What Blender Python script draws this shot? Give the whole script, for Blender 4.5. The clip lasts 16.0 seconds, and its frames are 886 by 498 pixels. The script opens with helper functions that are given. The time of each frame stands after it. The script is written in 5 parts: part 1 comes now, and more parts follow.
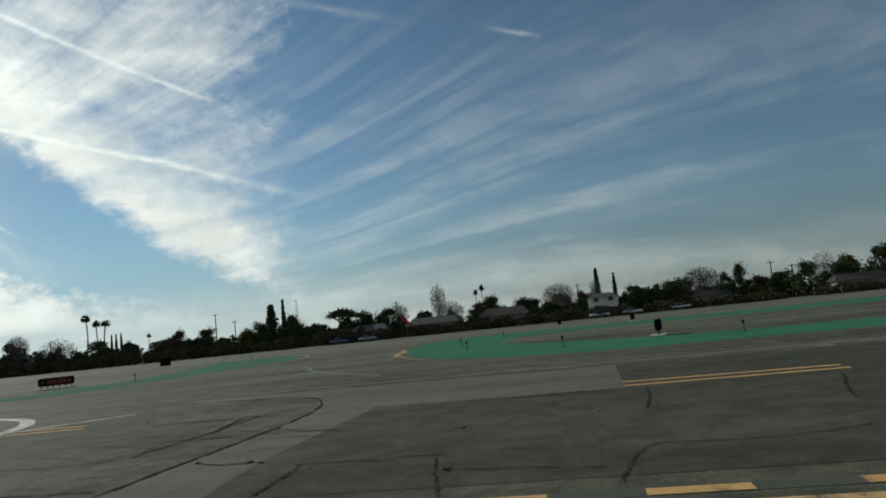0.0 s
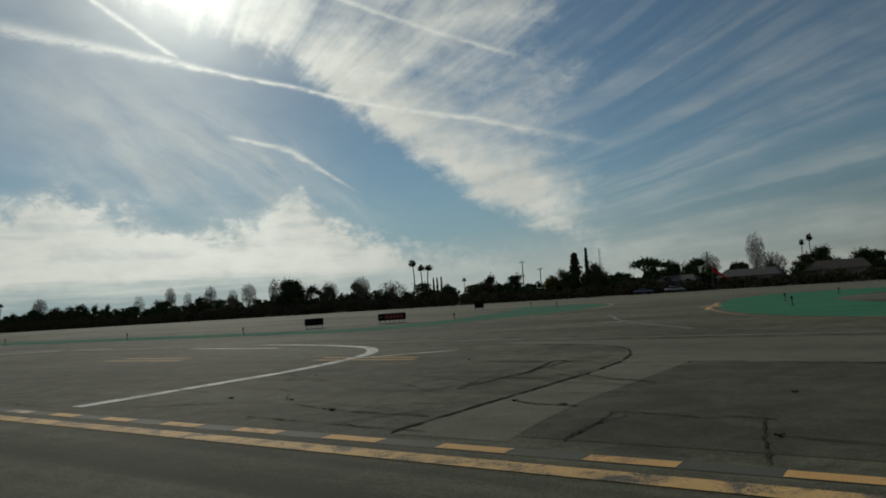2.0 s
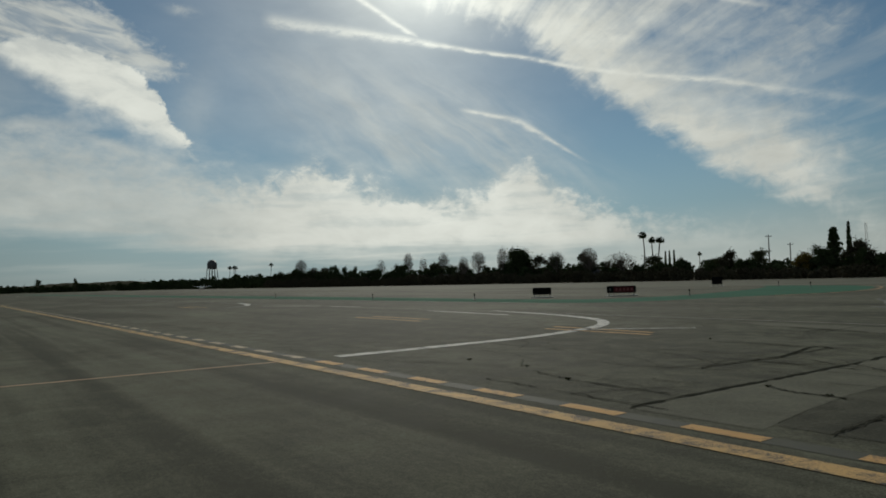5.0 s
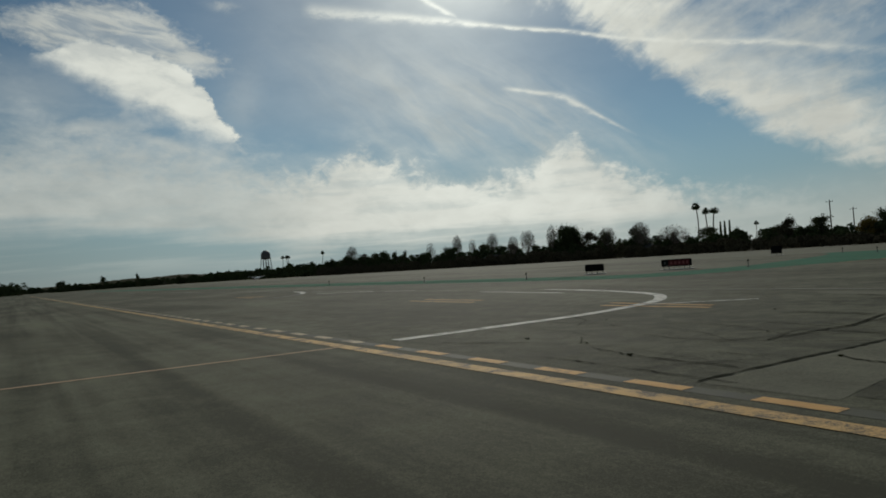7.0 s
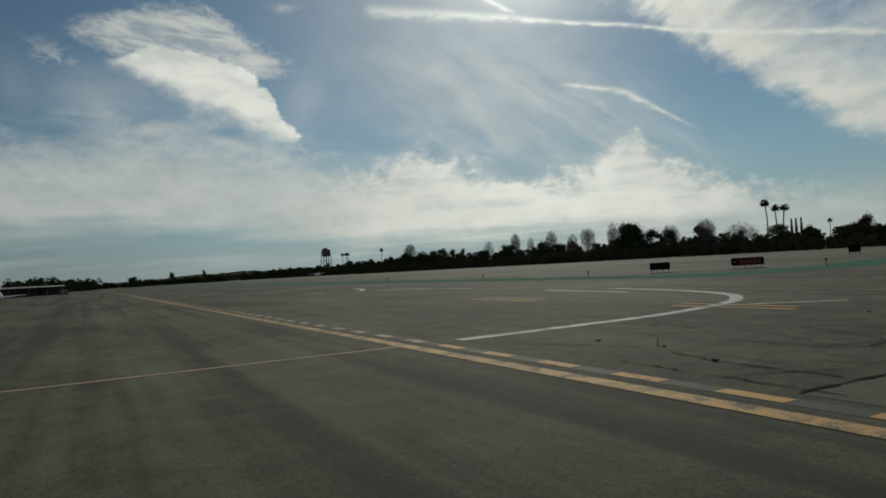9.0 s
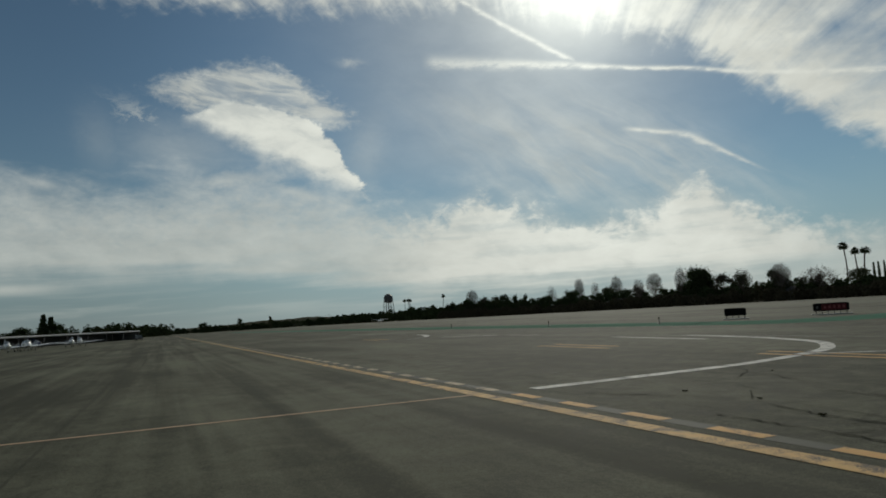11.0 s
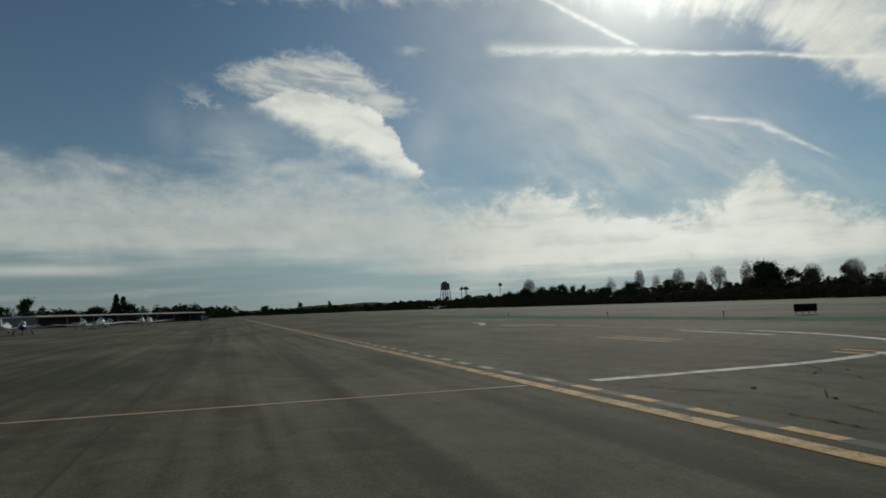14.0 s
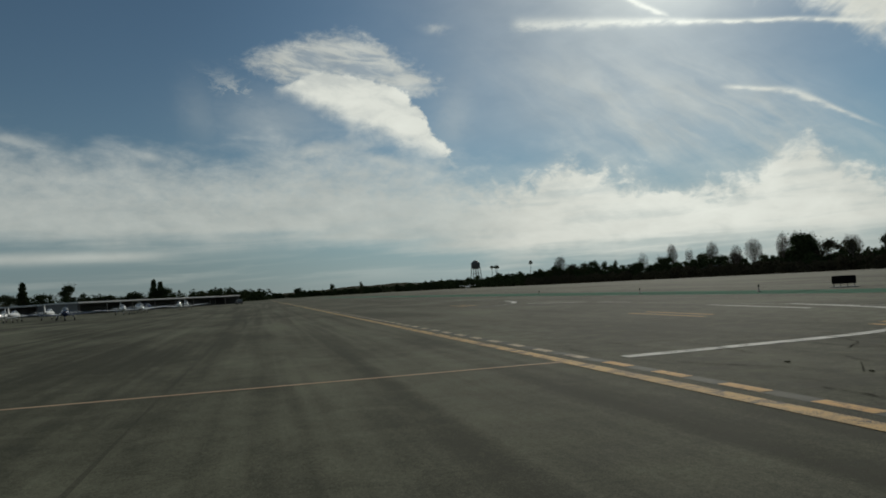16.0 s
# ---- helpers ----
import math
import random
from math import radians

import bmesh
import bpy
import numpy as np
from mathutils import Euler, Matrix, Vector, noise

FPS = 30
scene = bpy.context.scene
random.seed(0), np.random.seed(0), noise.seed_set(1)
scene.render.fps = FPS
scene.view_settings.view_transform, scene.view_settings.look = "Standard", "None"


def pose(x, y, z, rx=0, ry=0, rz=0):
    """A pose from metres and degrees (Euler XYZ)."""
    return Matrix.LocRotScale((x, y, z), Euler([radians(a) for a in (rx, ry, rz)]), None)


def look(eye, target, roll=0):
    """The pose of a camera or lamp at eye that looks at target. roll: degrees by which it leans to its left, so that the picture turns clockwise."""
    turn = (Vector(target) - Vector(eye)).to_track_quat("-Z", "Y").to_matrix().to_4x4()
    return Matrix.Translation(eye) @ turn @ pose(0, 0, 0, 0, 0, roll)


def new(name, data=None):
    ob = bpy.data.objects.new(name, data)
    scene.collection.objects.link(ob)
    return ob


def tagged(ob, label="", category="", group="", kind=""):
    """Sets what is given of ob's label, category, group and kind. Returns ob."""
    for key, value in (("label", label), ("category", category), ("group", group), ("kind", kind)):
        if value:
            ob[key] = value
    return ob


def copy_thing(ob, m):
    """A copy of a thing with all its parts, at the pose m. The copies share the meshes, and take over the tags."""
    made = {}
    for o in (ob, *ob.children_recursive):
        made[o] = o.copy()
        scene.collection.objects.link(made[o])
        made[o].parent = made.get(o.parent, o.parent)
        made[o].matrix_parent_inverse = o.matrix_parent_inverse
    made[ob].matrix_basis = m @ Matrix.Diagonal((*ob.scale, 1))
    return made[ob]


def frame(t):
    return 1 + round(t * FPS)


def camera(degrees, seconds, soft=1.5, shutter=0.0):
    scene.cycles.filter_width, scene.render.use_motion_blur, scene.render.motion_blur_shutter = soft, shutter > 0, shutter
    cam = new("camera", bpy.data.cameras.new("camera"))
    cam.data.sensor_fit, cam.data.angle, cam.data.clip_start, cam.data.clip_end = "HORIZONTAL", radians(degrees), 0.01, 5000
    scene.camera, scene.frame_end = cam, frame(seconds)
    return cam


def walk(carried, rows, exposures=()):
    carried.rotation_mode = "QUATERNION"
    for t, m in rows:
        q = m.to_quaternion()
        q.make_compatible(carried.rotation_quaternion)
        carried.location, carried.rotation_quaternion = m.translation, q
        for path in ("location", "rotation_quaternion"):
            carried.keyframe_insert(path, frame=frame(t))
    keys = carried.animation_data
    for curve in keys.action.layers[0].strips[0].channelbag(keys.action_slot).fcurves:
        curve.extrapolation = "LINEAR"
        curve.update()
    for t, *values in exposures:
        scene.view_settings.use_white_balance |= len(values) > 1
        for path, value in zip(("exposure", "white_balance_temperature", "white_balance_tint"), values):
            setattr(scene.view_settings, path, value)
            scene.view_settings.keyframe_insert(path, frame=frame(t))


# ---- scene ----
# Camera: carried at eye height 1.67 m over the apron.
# Rows: seconds, x, y, yaw to the left of +y, pitch up, lean to the left.
EYE = 1.67
ROWS = (
    (0, 0.0, 0.0, 9.74, 6.38, -5.92),
    (0.5, -0.02, 0.02, 17.12, 5.74, -5.17),
    (1, -0.07, 0.06, 23.51, 6.04, -6.35),
    (1.5, -0.13, 0.08, 29.92, 5.34, -4.87),
    (2, -0.17, 0.08, 34.93, 4.26, -3.84),
    (2.5, -0.21, 0.07, 38.71, 4.29, -3.59),
    (3, -0.25, 0.06, 42.18, 3.94, -3.54),
    (3.5, -0.27, 0.03, 44.53, 2.93, -2.09),
    (4, -0.31, 0.01, 48.54, 2.83, -1.82),
    (6.5, -0.34, -0.12, 56.68, 1.83, -2.23),
    (7, -0.38, -0.13, 57.89, 1.32, -3.86),
    (7.5, -0.45, -0.08, 59.75, 1.07, -4.36),
    (8, -0.56, 0.01, 61.19, 2.30, -1.75),
    (8.5, -0.73, 0.06, 61.18, 1.37, -1.34),
    (9, -0.96, 0.04, 62.70, 1.44, -3.60),
    (9.5, -1.24, 0.06, 64.32, 4.32, -4.84),
    (12, -1.42, -0.07, 69.65, 4.45, -2.94),
    (12.5, -1.47, -0.03, 70.94, 4.05, -2.84),
    (13, -1.47, -0.05, 72.14, 4.34, -1.97),
    (13.5, -1.46, -0.06, 72.55, 4.35, -2.26),
    (14, -1.48, -0.04, 72.42, 4.83, -2.25),
    (14.5, -1.48, -0.02, 72.98, 4.64, -2.48),
    (15, -1.45, -0.02, 74.09, 3.77, -2.62),
    (15.5, -1.43, -0.03, 75.04, 3.70, -3.15),
    (16, -1.42, -0.02, 74.99, 3.23, -3.33),
)


def facing(x, y, yaw, pitch, lean):
    a, p = radians(yaw), radians(pitch)
    way = Vector((-math.sin(a) * math.cos(p), math.cos(a) * math.cos(p), math.sin(p)))
    eye = Vector((x, y, EYE))
    return look(eye, eye + way, lean)


cam = camera(65.6, 16.0, soft=1.8)
walk(cam, [(r[0], facing(*r[1:])) for r in ROWS], [(0.0, 0.36, 6300, 4), (0.5, 0.22, 6400, 4), (1.0, 0.06, 6500, 5), (1.5, -0.14, 6600, 5), (2.5, -0.23, 6600, 5), (4.0, -0.2, 6600, 5), (9.0, -0.18, 6600, 5), (16.0, -0.13, 6600, 5)])

# ---- world, sun ----
SUN_AZ, SUN_EL = 55.0, 26.5
world = bpy.data.worlds.new("sky")
scene.world = world
world.use_nodes = True
WT = world.node_tree
WT.nodes.clear()


class V:
    """A number in a node tree, with arithmetic that adds Math nodes."""

    def __init__(self, tree, socket):
        self.tree, self.socket = tree, socket

    def op(self, kind, *others, clamp=False):
        n = self.tree.nodes.new("ShaderNodeMath")
        n.operation, n.use_clamp = kind, clamp
        for slot, value in zip(n.inputs, (self, *others)):
            if isinstance(value, V):
                self.tree.links.new(value.socket, slot)
            else:
                slot.default_value = value
        return V(self.tree, n.outputs[0])

    def __add__(self, o): return self.op("ADD", o)
    def __radd__(self, o): return self.op("ADD", o)
    def __sub__(self, o): return self.op("SUBTRACT", o)
    def __rsub__(self, o): return (self * -1.0) + o
    def __mul__(self, o): return self.op("MULTIPLY", o)
    def __rmul__(self, o): return self.op("MULTIPLY", o)
    def __truediv__(self, o): return self.op("DIVIDE", o)
    def __neg__(self): return self * -1.0
    def abs(self): return self.op("ABSOLUTE")
    def max(self, o): return self.op("MAXIMUM", o)
    def min(self, o): return self.op("MINIMUM", o)
    def power(self, o): return self.max(0.0).op("POWER", o)
    def sat(self): return self.op("ADD", 0.0, clamp=True)

    def step(self, a, b):
        """0 at a, 1 at b, smooth between; a may be above b. Both may vary."""
        t = ((self - a) / ((b - a) if not isinstance(a, V) or isinstance(b, V) else (-(a - b)))).sat()
        return t * t * (3.0 - t * 2.0)

    def bell(self, mid, half):
        d = (self - mid) / half
        return (d * d * -1.4427).pow2()

    def pow2(self):
        n = self.tree.nodes.new("ShaderNodeMath")
        n.operation = "POWER"
        n.inputs[0].default_value = 2.0
        self.tree.links.new(self.socket, n.inputs[1])
        return V(self.tree, n.outputs[0])


def noise_value(tree, x, y, z, scale=1.0, detail=4.0, rough=0.55, warp=0.0):
    c = tree.nodes.new("ShaderNodeCombineXYZ")
    for slot, value in zip(c.inputs, (x, y, z)):
        if isinstance(value, V):
            tree.links.new(value.socket, slot)
        else:
            slot.default_value = value
    n = tree.nodes.new("ShaderNodeTexNoise")
    n.inputs["Scale"].default_value, n.inputs["Detail"].default_value = scale, detail
    n.inputs["Roughness"].default_value, n.inputs["Distortion"].default_value = rough, warp
    tree.links.new(c.outputs[0], n.inputs["Vector"])
    return V(tree, n.outputs["Fac"])


def build_sky():
    t = WT
    coord = t.nodes.new("ShaderNodeTexCoord")
    sep = t.nodes.new("ShaderNodeSeparateXYZ")
    t.links.new(coord.outputs["Generated"], sep.inputs[0])
    X, Y, Z = (V(t, o) for o in sep.outputs)
    u = (-X).op("ARCTAN2", Y) * 57.29578          # degrees left of +y
    v = Z.op("ARCSINE") * 57.29578                # degrees up

    def outline(at, points):
        """A height that follows the given points over the bearing."""
        lo, hi = points[0][0], points[-1][0]
        n = t.nodes.new("ShaderNodeValToRGB")
        stops = n.color_ramp.elements
        for k, (a, h) in enumerate(points):
            e = stops[0] if k == 0 else stops[len(stops) - 1] if k == len(points) - 1 else stops.new((a - lo) / (hi - lo))
            e.position = (a - lo) / (hi - lo)
            e.color = (h / 40.0, h / 40.0, h / 40.0, 1)
        t.links.new(((at - lo) / (hi - lo)).socket, n.inputs[0])
        return V(t, n.outputs[0]) * 40.0

    # slow and quick warps shared by all clouds
    w1 = (noise_value(t, u * 0.11, v * 0.16, 3.1, 1.0, 3.0) - 0.5) * 5.0
    w2 = (noise_value(t, u * 0.35, v * 0.5, 7.7, 1.0, 4.0) - 0.5) * 2.4
    w3 = (noise_value(t, u * 1.1, v * 1.3, 2.7, 1.0, 5.0, 0.6) - 0.5) * 1.2
    fine = noise_value(t, u * 0.9, v * 1.6, 1.3, 1.0, 6.0, 0.62, 0.4)
    soft = noise_value(t, u * 0.16, v * 0.42, 5.2, 1.0, 5.0, 0.55, 0.3)
    tumble = noise_value(t, u * 0.30 + w1 * 0.1, v * 0.62 - u * 0.03, 6.4, 1.0, 7.0, 0.56, 0.25)
    billow = noise_value(t, u * 0.75, v * 0.95, 9.2, 1.0, 6.0, 0.58, 0.6) - 0.5
    layers = noise_value(t, u * 0.07 + w2 * 0.06, v * 0.85 + u * 0.02, 4.1, 1.0, 5.0, 0.55, 0.3)

    # long cloud bank low over the horizon, with a plume and a dome on its crest
    crest = outline(u + w3 * 0.6, ((20, 2.6), (30, 3.6), (36, 4.3), (38.5, 4.9), (42, 6.2), (44.6, 7.6), (46.4, 9.8), (48.2, 9.4), (50, 7.3), (52.5, 6.8), (56.5, 6.9), (59.6, 7.9), (62, 9.0), (64.5, 9.9), (66.5, 8.9), (69, 8.1), (72, 8.3), (78, 9.6), (84, 10.6), (92, 9.6), (100, 10.0), (112, 10.4)))
    base = outline(u, ((20, 1.6), (38, 2.2), (50, 2.3), (57, 2.1), (70, 2.0), (79, 3.3), (88, 4.5), (97, 4.4), (112, 4.8)))
    loose = u.step(66.0, 78.0)
    top = (crest - v + (tumble - 0.5) * 3.0 + w3 * 0.8 + billow * (4.2 + loose * 1.5) + (fine - 0.5) * 1.6).step(-0.7 - loose * 1.3, 1.5 + loose * 1.8)
    under = (v - base + (layers - 0.5) * 2.6 + w2 * 0.3).step(-0.7, 1.5)
    holes = (layers * 0.6 + tumble * 0.4).step(0.34, 0.52)
    bank = top * under * u.step(24.0, 44.0) * (0.70 + holes * 0.30) * (0.97 - loose * 0.40 - u.step(84.0, 104.0) * 0.20)
    fringe = (crest + 2.2 - v + (tumble - 0.5) * 5.0 + w2 * 0.8).step(-1.0, 2.6) * under * u.step(38.0, 48.0) * (0.24 + loose * 0.16) * (0.5 + fine)
    thin = (v - 3.75 + w2 * 0.12).bell(0.0, 0.42) * u.step(94.0, 101.0) * 0.55
    low = layers.step(0.44, 0.66) * v.step(0.6, 1.6) * v.step(4.6, 2.6) * u.step(26.0, 60.0) * 0.42 * (1.0 - loose * 0.55)
    glow_low = v.step(6.0, 1.0) * u.step(12.0, 34.0) * u.step(66.0, 40.0) * 0.42

    # cirrus that climbs from low down: combed streaks behind a scalloped edge
    fv = v - u.step(30.0, -5.0) * 4.5
    du, dv = 59.0 - u, fv - 5.4
    reach = (du * du + dv * dv).op("SQRT")
    turn = dv.op("ARCTAN2", du) * 57.29578
    comb = noise_value(t, turn * 0.19 + w2 * 0.10 + w1 * 0.04, reach * 0.045, 2.0, 1.0, 5.0, 0.55, 0.35)
    comb2 = noise_value(t, turn * 0.50 + w2 * 0.18, reach * 0.07, 4.0, 1.0, 5.0, 0.6, 0.3)
    comb3 = noise_value(t, turn * 0.30 + w2 * 0.08 + w1 * 0.05, reach * 0.018, 6.0, 1.0, 4.0, 0.55, 0.15)
    edge = outline(u, ((16, 0.2), (21, 1.2), (23.5, 3.4), (25.7, 4.7), (28, 6.3), (31.8, 7.8), (34.8, 10.4), (39.4, 13.9), (42.5, 16.0), (44, 17.6), (48, 20.2), (53, 21.8), (62, 25.0)))
    inside = (v - edge + (comb - 0.5) * 3.2 + (comb2 - 0.5) * 1.0 + billow * 2.6 + w2 * 0.7).step(-0.9, 1.7)
    far_side = (u - 20.0 - v.step(2.0, 8.0) * 1.6 + (comb - 0.5) * 6.0 + (comb2 - 0.5) * 3.0 + w2 * 1.2 + billow * 4.0).step(-1.5, 6.0)
    heart = (v - edge).bell(1.6, 3.4) * 0.55 + (v - edge).bell(5.2, 2.6) * 0.10
    high = v.step(16.5, 20.5)
    body = inside * far_side * (0.40 + heart + (comb - 0.5) * (0.8 + high * 0.9) + (comb2 - 0.5) * 0.42 + (soft - 0.5) * 0.9 + billow * 0.5 + high * 0.08 - u.step(40.0, 48.0) * 0.16).sat() * v.step(40.0, 22.0)
    veil = inside.max(u.step(26.0, 18.0)) * (comb3.step(0.40, 0.62) * 0.36 + comb2.step(0.42, 0.70) * 0.10) * v.step(30.0, 10.0) * (0.40 + soft.step(0.32, 0.62) * 0.45) * (0.62 + u.step(-20.0, 15.0) * 0.38)
    haze = v.step(7.5, 0.5) * u.step(34.0, 18.0) * (0.16 + soft * 0.30) * (0.30 + u.step(-18.0, 14.0) * 0.70)

    # curved wisps that fall towards the bank
    lean = u - v * 1.15 + w2 * 0.7 + w1 * 0.3
    wisp = noise_value(t, lean * 0.20, v * 0.09, 8.0, 1.0, 5.0, 0.58, 0.5)
    wisp2 = noise_value(t, lean * 0.55 + w1 * 0.2, v * 0.16, 3.0, 1.0, 4.0, 0.6, 0.4)
    zone = lean.step(52.5, 47.0) * lean.step(27.0, 38.0) * v.step(5.0, 8.5) * v.step(21.0, 12.0)
    wisps = zone * (0.10 + wisp.step(0.36, 0.64) * 0.40 + wisp2.step(0.40, 0.7) * 0.16) * (1.0 - (u - 55.5).bell(0.0, 2.6) * (v - 7.8).bell(0.0, 1.4) * 0.8)
    lilac = (u - 62.0).bell(0.0, 14.0) * v.step(8.0, 14.0) * (0.20 + soft * 0.14)

    # the bright cloud in two lobes, with torn wisps under it
    uu, vv = u + billow * 1.6 + w2 * 0.15, v + billow * 0.8 + w3 * 0.4

    def lens(upper, lower, soft_up, soft_low, torn):
        a, b = outline(uu, upper), outline(uu, lower)
        lump = (tumble - 0.5) * torn + billow * torn * 2.0 + (fine - 0.5) * torn * 1.2
        return (a - vv + lump).step(-soft_up * 0.5, soft_up) * (vv - b + lump * 0.7).step(-soft_low * 0.4, soft_low)
    bright = lens(((72.6, 9.2), (73.6, 10.7), (74.6, 12.0), (75.6, 13.6), (76.7, 15.3), (77.6, 16.4), (79.2, 17.3), (82, 18.0), (84.4, 18.3), (86, 17.8), (88.5, 16.4), (90, 15.6)),
                  ((72.6, 9.9), (74.3, 10.1), (76, 11.0), (78.5, 12.1), (81, 13.0), (83.2, 14.1), (86, 15.5), (88.5, 16.6), (90, 18.0)), 0.5, 1.5, 0.8) * (0.80 + tumble.step(0.35, 0.6) * 0.18)
    crown = lens(((72.2, 15.6), (73.8, 16.8), (76, 18.1), (78.7, 19.5), (80.5, 20.8), (83, 21.0), (85.7, 20.7), (88, 19.9), (91, 18.8), (93, 17.6)),
                 ((72.2, 16.8), (75, 16.0), (77, 15.6), (79, 16.3), (84, 17.2), (87, 16.9), (90, 18.0), (93, 19.0)), 1.0, 1.0, 1.3)
    ply = noise_value(t, (u + v * 1.2) * 0.25, (v - u * 0.22) * 1.3, 3.3, 1.0, 5.0, 0.6, 0.5)
    crown = crown * (0.34 + ply.step(0.32, 0.62) * 0.46)

    def smear(cu, cv, half, wide, tilt, strength):
        a, b = uu - cu, vv - cv
        along, across = (a + b * tilt) / half, (b - a * tilt) / wide
        return ((along * along + across * across) * -1.4427).pow2() * strength
    torn = smear(91.2, 16.6, 2.4, 0.9, 0.3, 0.42) * fine.step(0.40, 0.62)
    torn = torn.max(smear(94.0, 14.6, 1.6, 2.4, -0.3, 0.13)).max(smear(88.0, 14.2, 5.0, 2.2, 0.1, 0.30) * (0.35 + tumble))
    torn = torn.max(smear(84.5, 11.9, 4.0, 0.6, -0.10, 0.46)).max(smear(79.0, 10.6, 3.6, 0.5, 0.28, 0.42)).max(smear(82.0, 13.0, 0.7, 1.8, 0.0, 0.30))
    torn = torn.max(smear(73.4, 14.0, 1.5, 2.8, 0.3, 0.20)).max(smear(107.0, 12.2, 2.0, 0.4, 0.2, 0.4)).max(smear(98.0, 11.3, 1.6, 0.4, 0.2, 0.32))
    torn = torn.max(smear(74.5, 21.0, 0.9, 0.30, 0.0, 0.36))

    # vapour trails
    rag = noise_value(t, u * 0.8, v * 2.0, 2.2, 1.0, 4.0, 0.6)

    def trail(line, half, a, b, fade, strength):
        d = ((v + w2 * 0.06 + (rag - 0.5) * half * 1.5) - line) / half
        ends = u.step(a, a - 1.6) * u.step(b, b + fade)
        return (d * d * -1.4427).pow2() * ends * strength * (rag * 2.2 - 0.25).max(0.15).min(1.0)
    line = outline(u, ((10, 8.4), (18.5, 11.2), (21.7, 12.0), (31.2, 14.7), (37.9, 15.95), (42, 16.8), (46.9, 18.0), (50.1, 18.5), (56.2, 19.6), (59, 19.95), (63.8, 20.5), (70, 20.95)))
    t_a = trail(line, 0.17 + (u - 52.0).max(0.0) * 0.020 + (38.0 - u).max(0.0) * 0.010, 68.6, 17.5, 18.0, 0.90)
    t_a = t_a * (1.0 - u.step(56.0, 66.0) * 0.30)
    t_b = trail(19.8 + (u - 55.5) * 0.60, 0.22, 66.5, 55.2, 0.6, 0.75)
    t_c = trail(19.1 + (u - 26.5) * 0.345, 0.20, 50.0, 25.5, 6.0, 0.60)
    t_d = trail(outline(u, ((40, 8.2), (42, 9.6), (44, 10.9), (45.8, 12.1), (47.0, 12.85), (48, 13.2), (51.4, 13.95), (53, 14.3))), 0.16 + (u - 46.2).bell(0.0, 1.6) * 0.16, 52.4, 40.8, 4.0, 0.80)
    t_e = trail(22.5 + (u + 0.3) * 0.27, 0.18, 4.4, -1.0, 2.0, 0.26)
    t_f = trail(25.1 + (u - 11.8) * 0.19, 0.30, 30.0, 9.0, 8.0, 0.16)
    t_g = trail(17.8 - (u - 44.6) * 0.42, 0.20, 45.6, 39.0, 3.0, 0.26)
    trails = t_a.max(t_b).max(t_c).max(t_d).max(t_e).max(t_f).max(t_g)

    # all round and overhead the same broken cirrus goes on
    turned = (u - 40.0).abs().step(75.0, 110.0).max(v.step(26.0, 40.0))
    rest = soft.step(0.4, 0.75) * turned * 0.6 * v.step(1.0, 6.0)

    # the sun behind thin cloud
    sx, sy, sz = (-math.sin(radians(SUN_AZ)) * math.cos(radians(SUN_EL)), math.cos(radians(SUN_AZ)) * math.cos(radians(SUN_EL)), math.sin(radians(SUN_EL)))
    off = (X * sx + Y * sy + Z * sz).min(1.0).op("ARCCOSINE") * 57.29578
    glow = (off * off * (-1.4427 / 14.0 / 14.0)).pow2()
    core = (off * off * (-1.4427 / 6.0 / 6.0)).pow2()

    cover = bank.max(thin).max(body).max(veil).max(bright).max(crown).max(rest)
    for more in (wisps, fringe, low, glow_low, torn, haze, lilac):
        cover = cover + (1.0 - cover) * more.sat()
    cover = cover + (1.0 - cover) * trails
    cover = cover + (1.0 - cover) * (glow * 0.26 + core * 0.54).sat()

    sky = t.nodes.new("ShaderNodeTexSky")
    sky.sky_type, sky.sun_disc = "NISHITA", False
    sky.sun_elevation, sky.sun_rotation = radians(SUN_EL), radians(-SUN_AZ)
    sky.altitude, sky.air_density, sky.dust_density, sky.ozone_density = 100.0, 1.0, SKY_DUST, 1.0

    lit = (0.47 + u.step(0.0, 35.0) * 0.15 + tumble * 0.40 + bright * 0.16 + trails * 0.10 + bank * (u - 54.0).bell(0.0, 13.0) * 0.20 - loose * bank * 0.15 - wisps * 0.12 + glow * 0.40 + core * 0.75) * CLOUD
    tone = t.nodes.new("ShaderNodeCombineXYZ")
    for slot, f in zip(tone.inputs, (0.975, 0.985, 0.93)):
        t.links.new((lit * f).socket, slot)
    mix = t.nodes.new("ShaderNodeMix")
    mix.data_type = "RGBA"
    t.links.new(cover.sat().socket, mix.inputs["Factor"])
    veiled = t.nodes.new("ShaderNodeMix")      # pale haze over the horizon
    veiled.data_type = "RGBA"
    t.links.new((v.step(12.0, 0.0) * 0.72).socket, veiled.inputs["Factor"])
    clear = t.nodes.new("ShaderNodeVectorMath")
    clear.operation = "MULTIPLY"
    shade = 1.0 - u.step(30.0, 0.0) * 0.20 - u.step(76.0, 98.0) * 0.20      # deeper away from the sun
    tint = t.nodes.new("ShaderNodeCombineXYZ")
    for slot, f in zip(tint.inputs, (0.82, 0.94, 0.97)):
        t.links.new((shade * f).socket, slot)
    t.links.new(tint.outputs[0], clear.inputs[1])
    t.links.new(sky.outputs[0], clear.inputs[0])
    t.links.new(clear.outputs[0], veiled.inputs["A"])
    pale = t.nodes.new("ShaderNodeCombineXYZ")
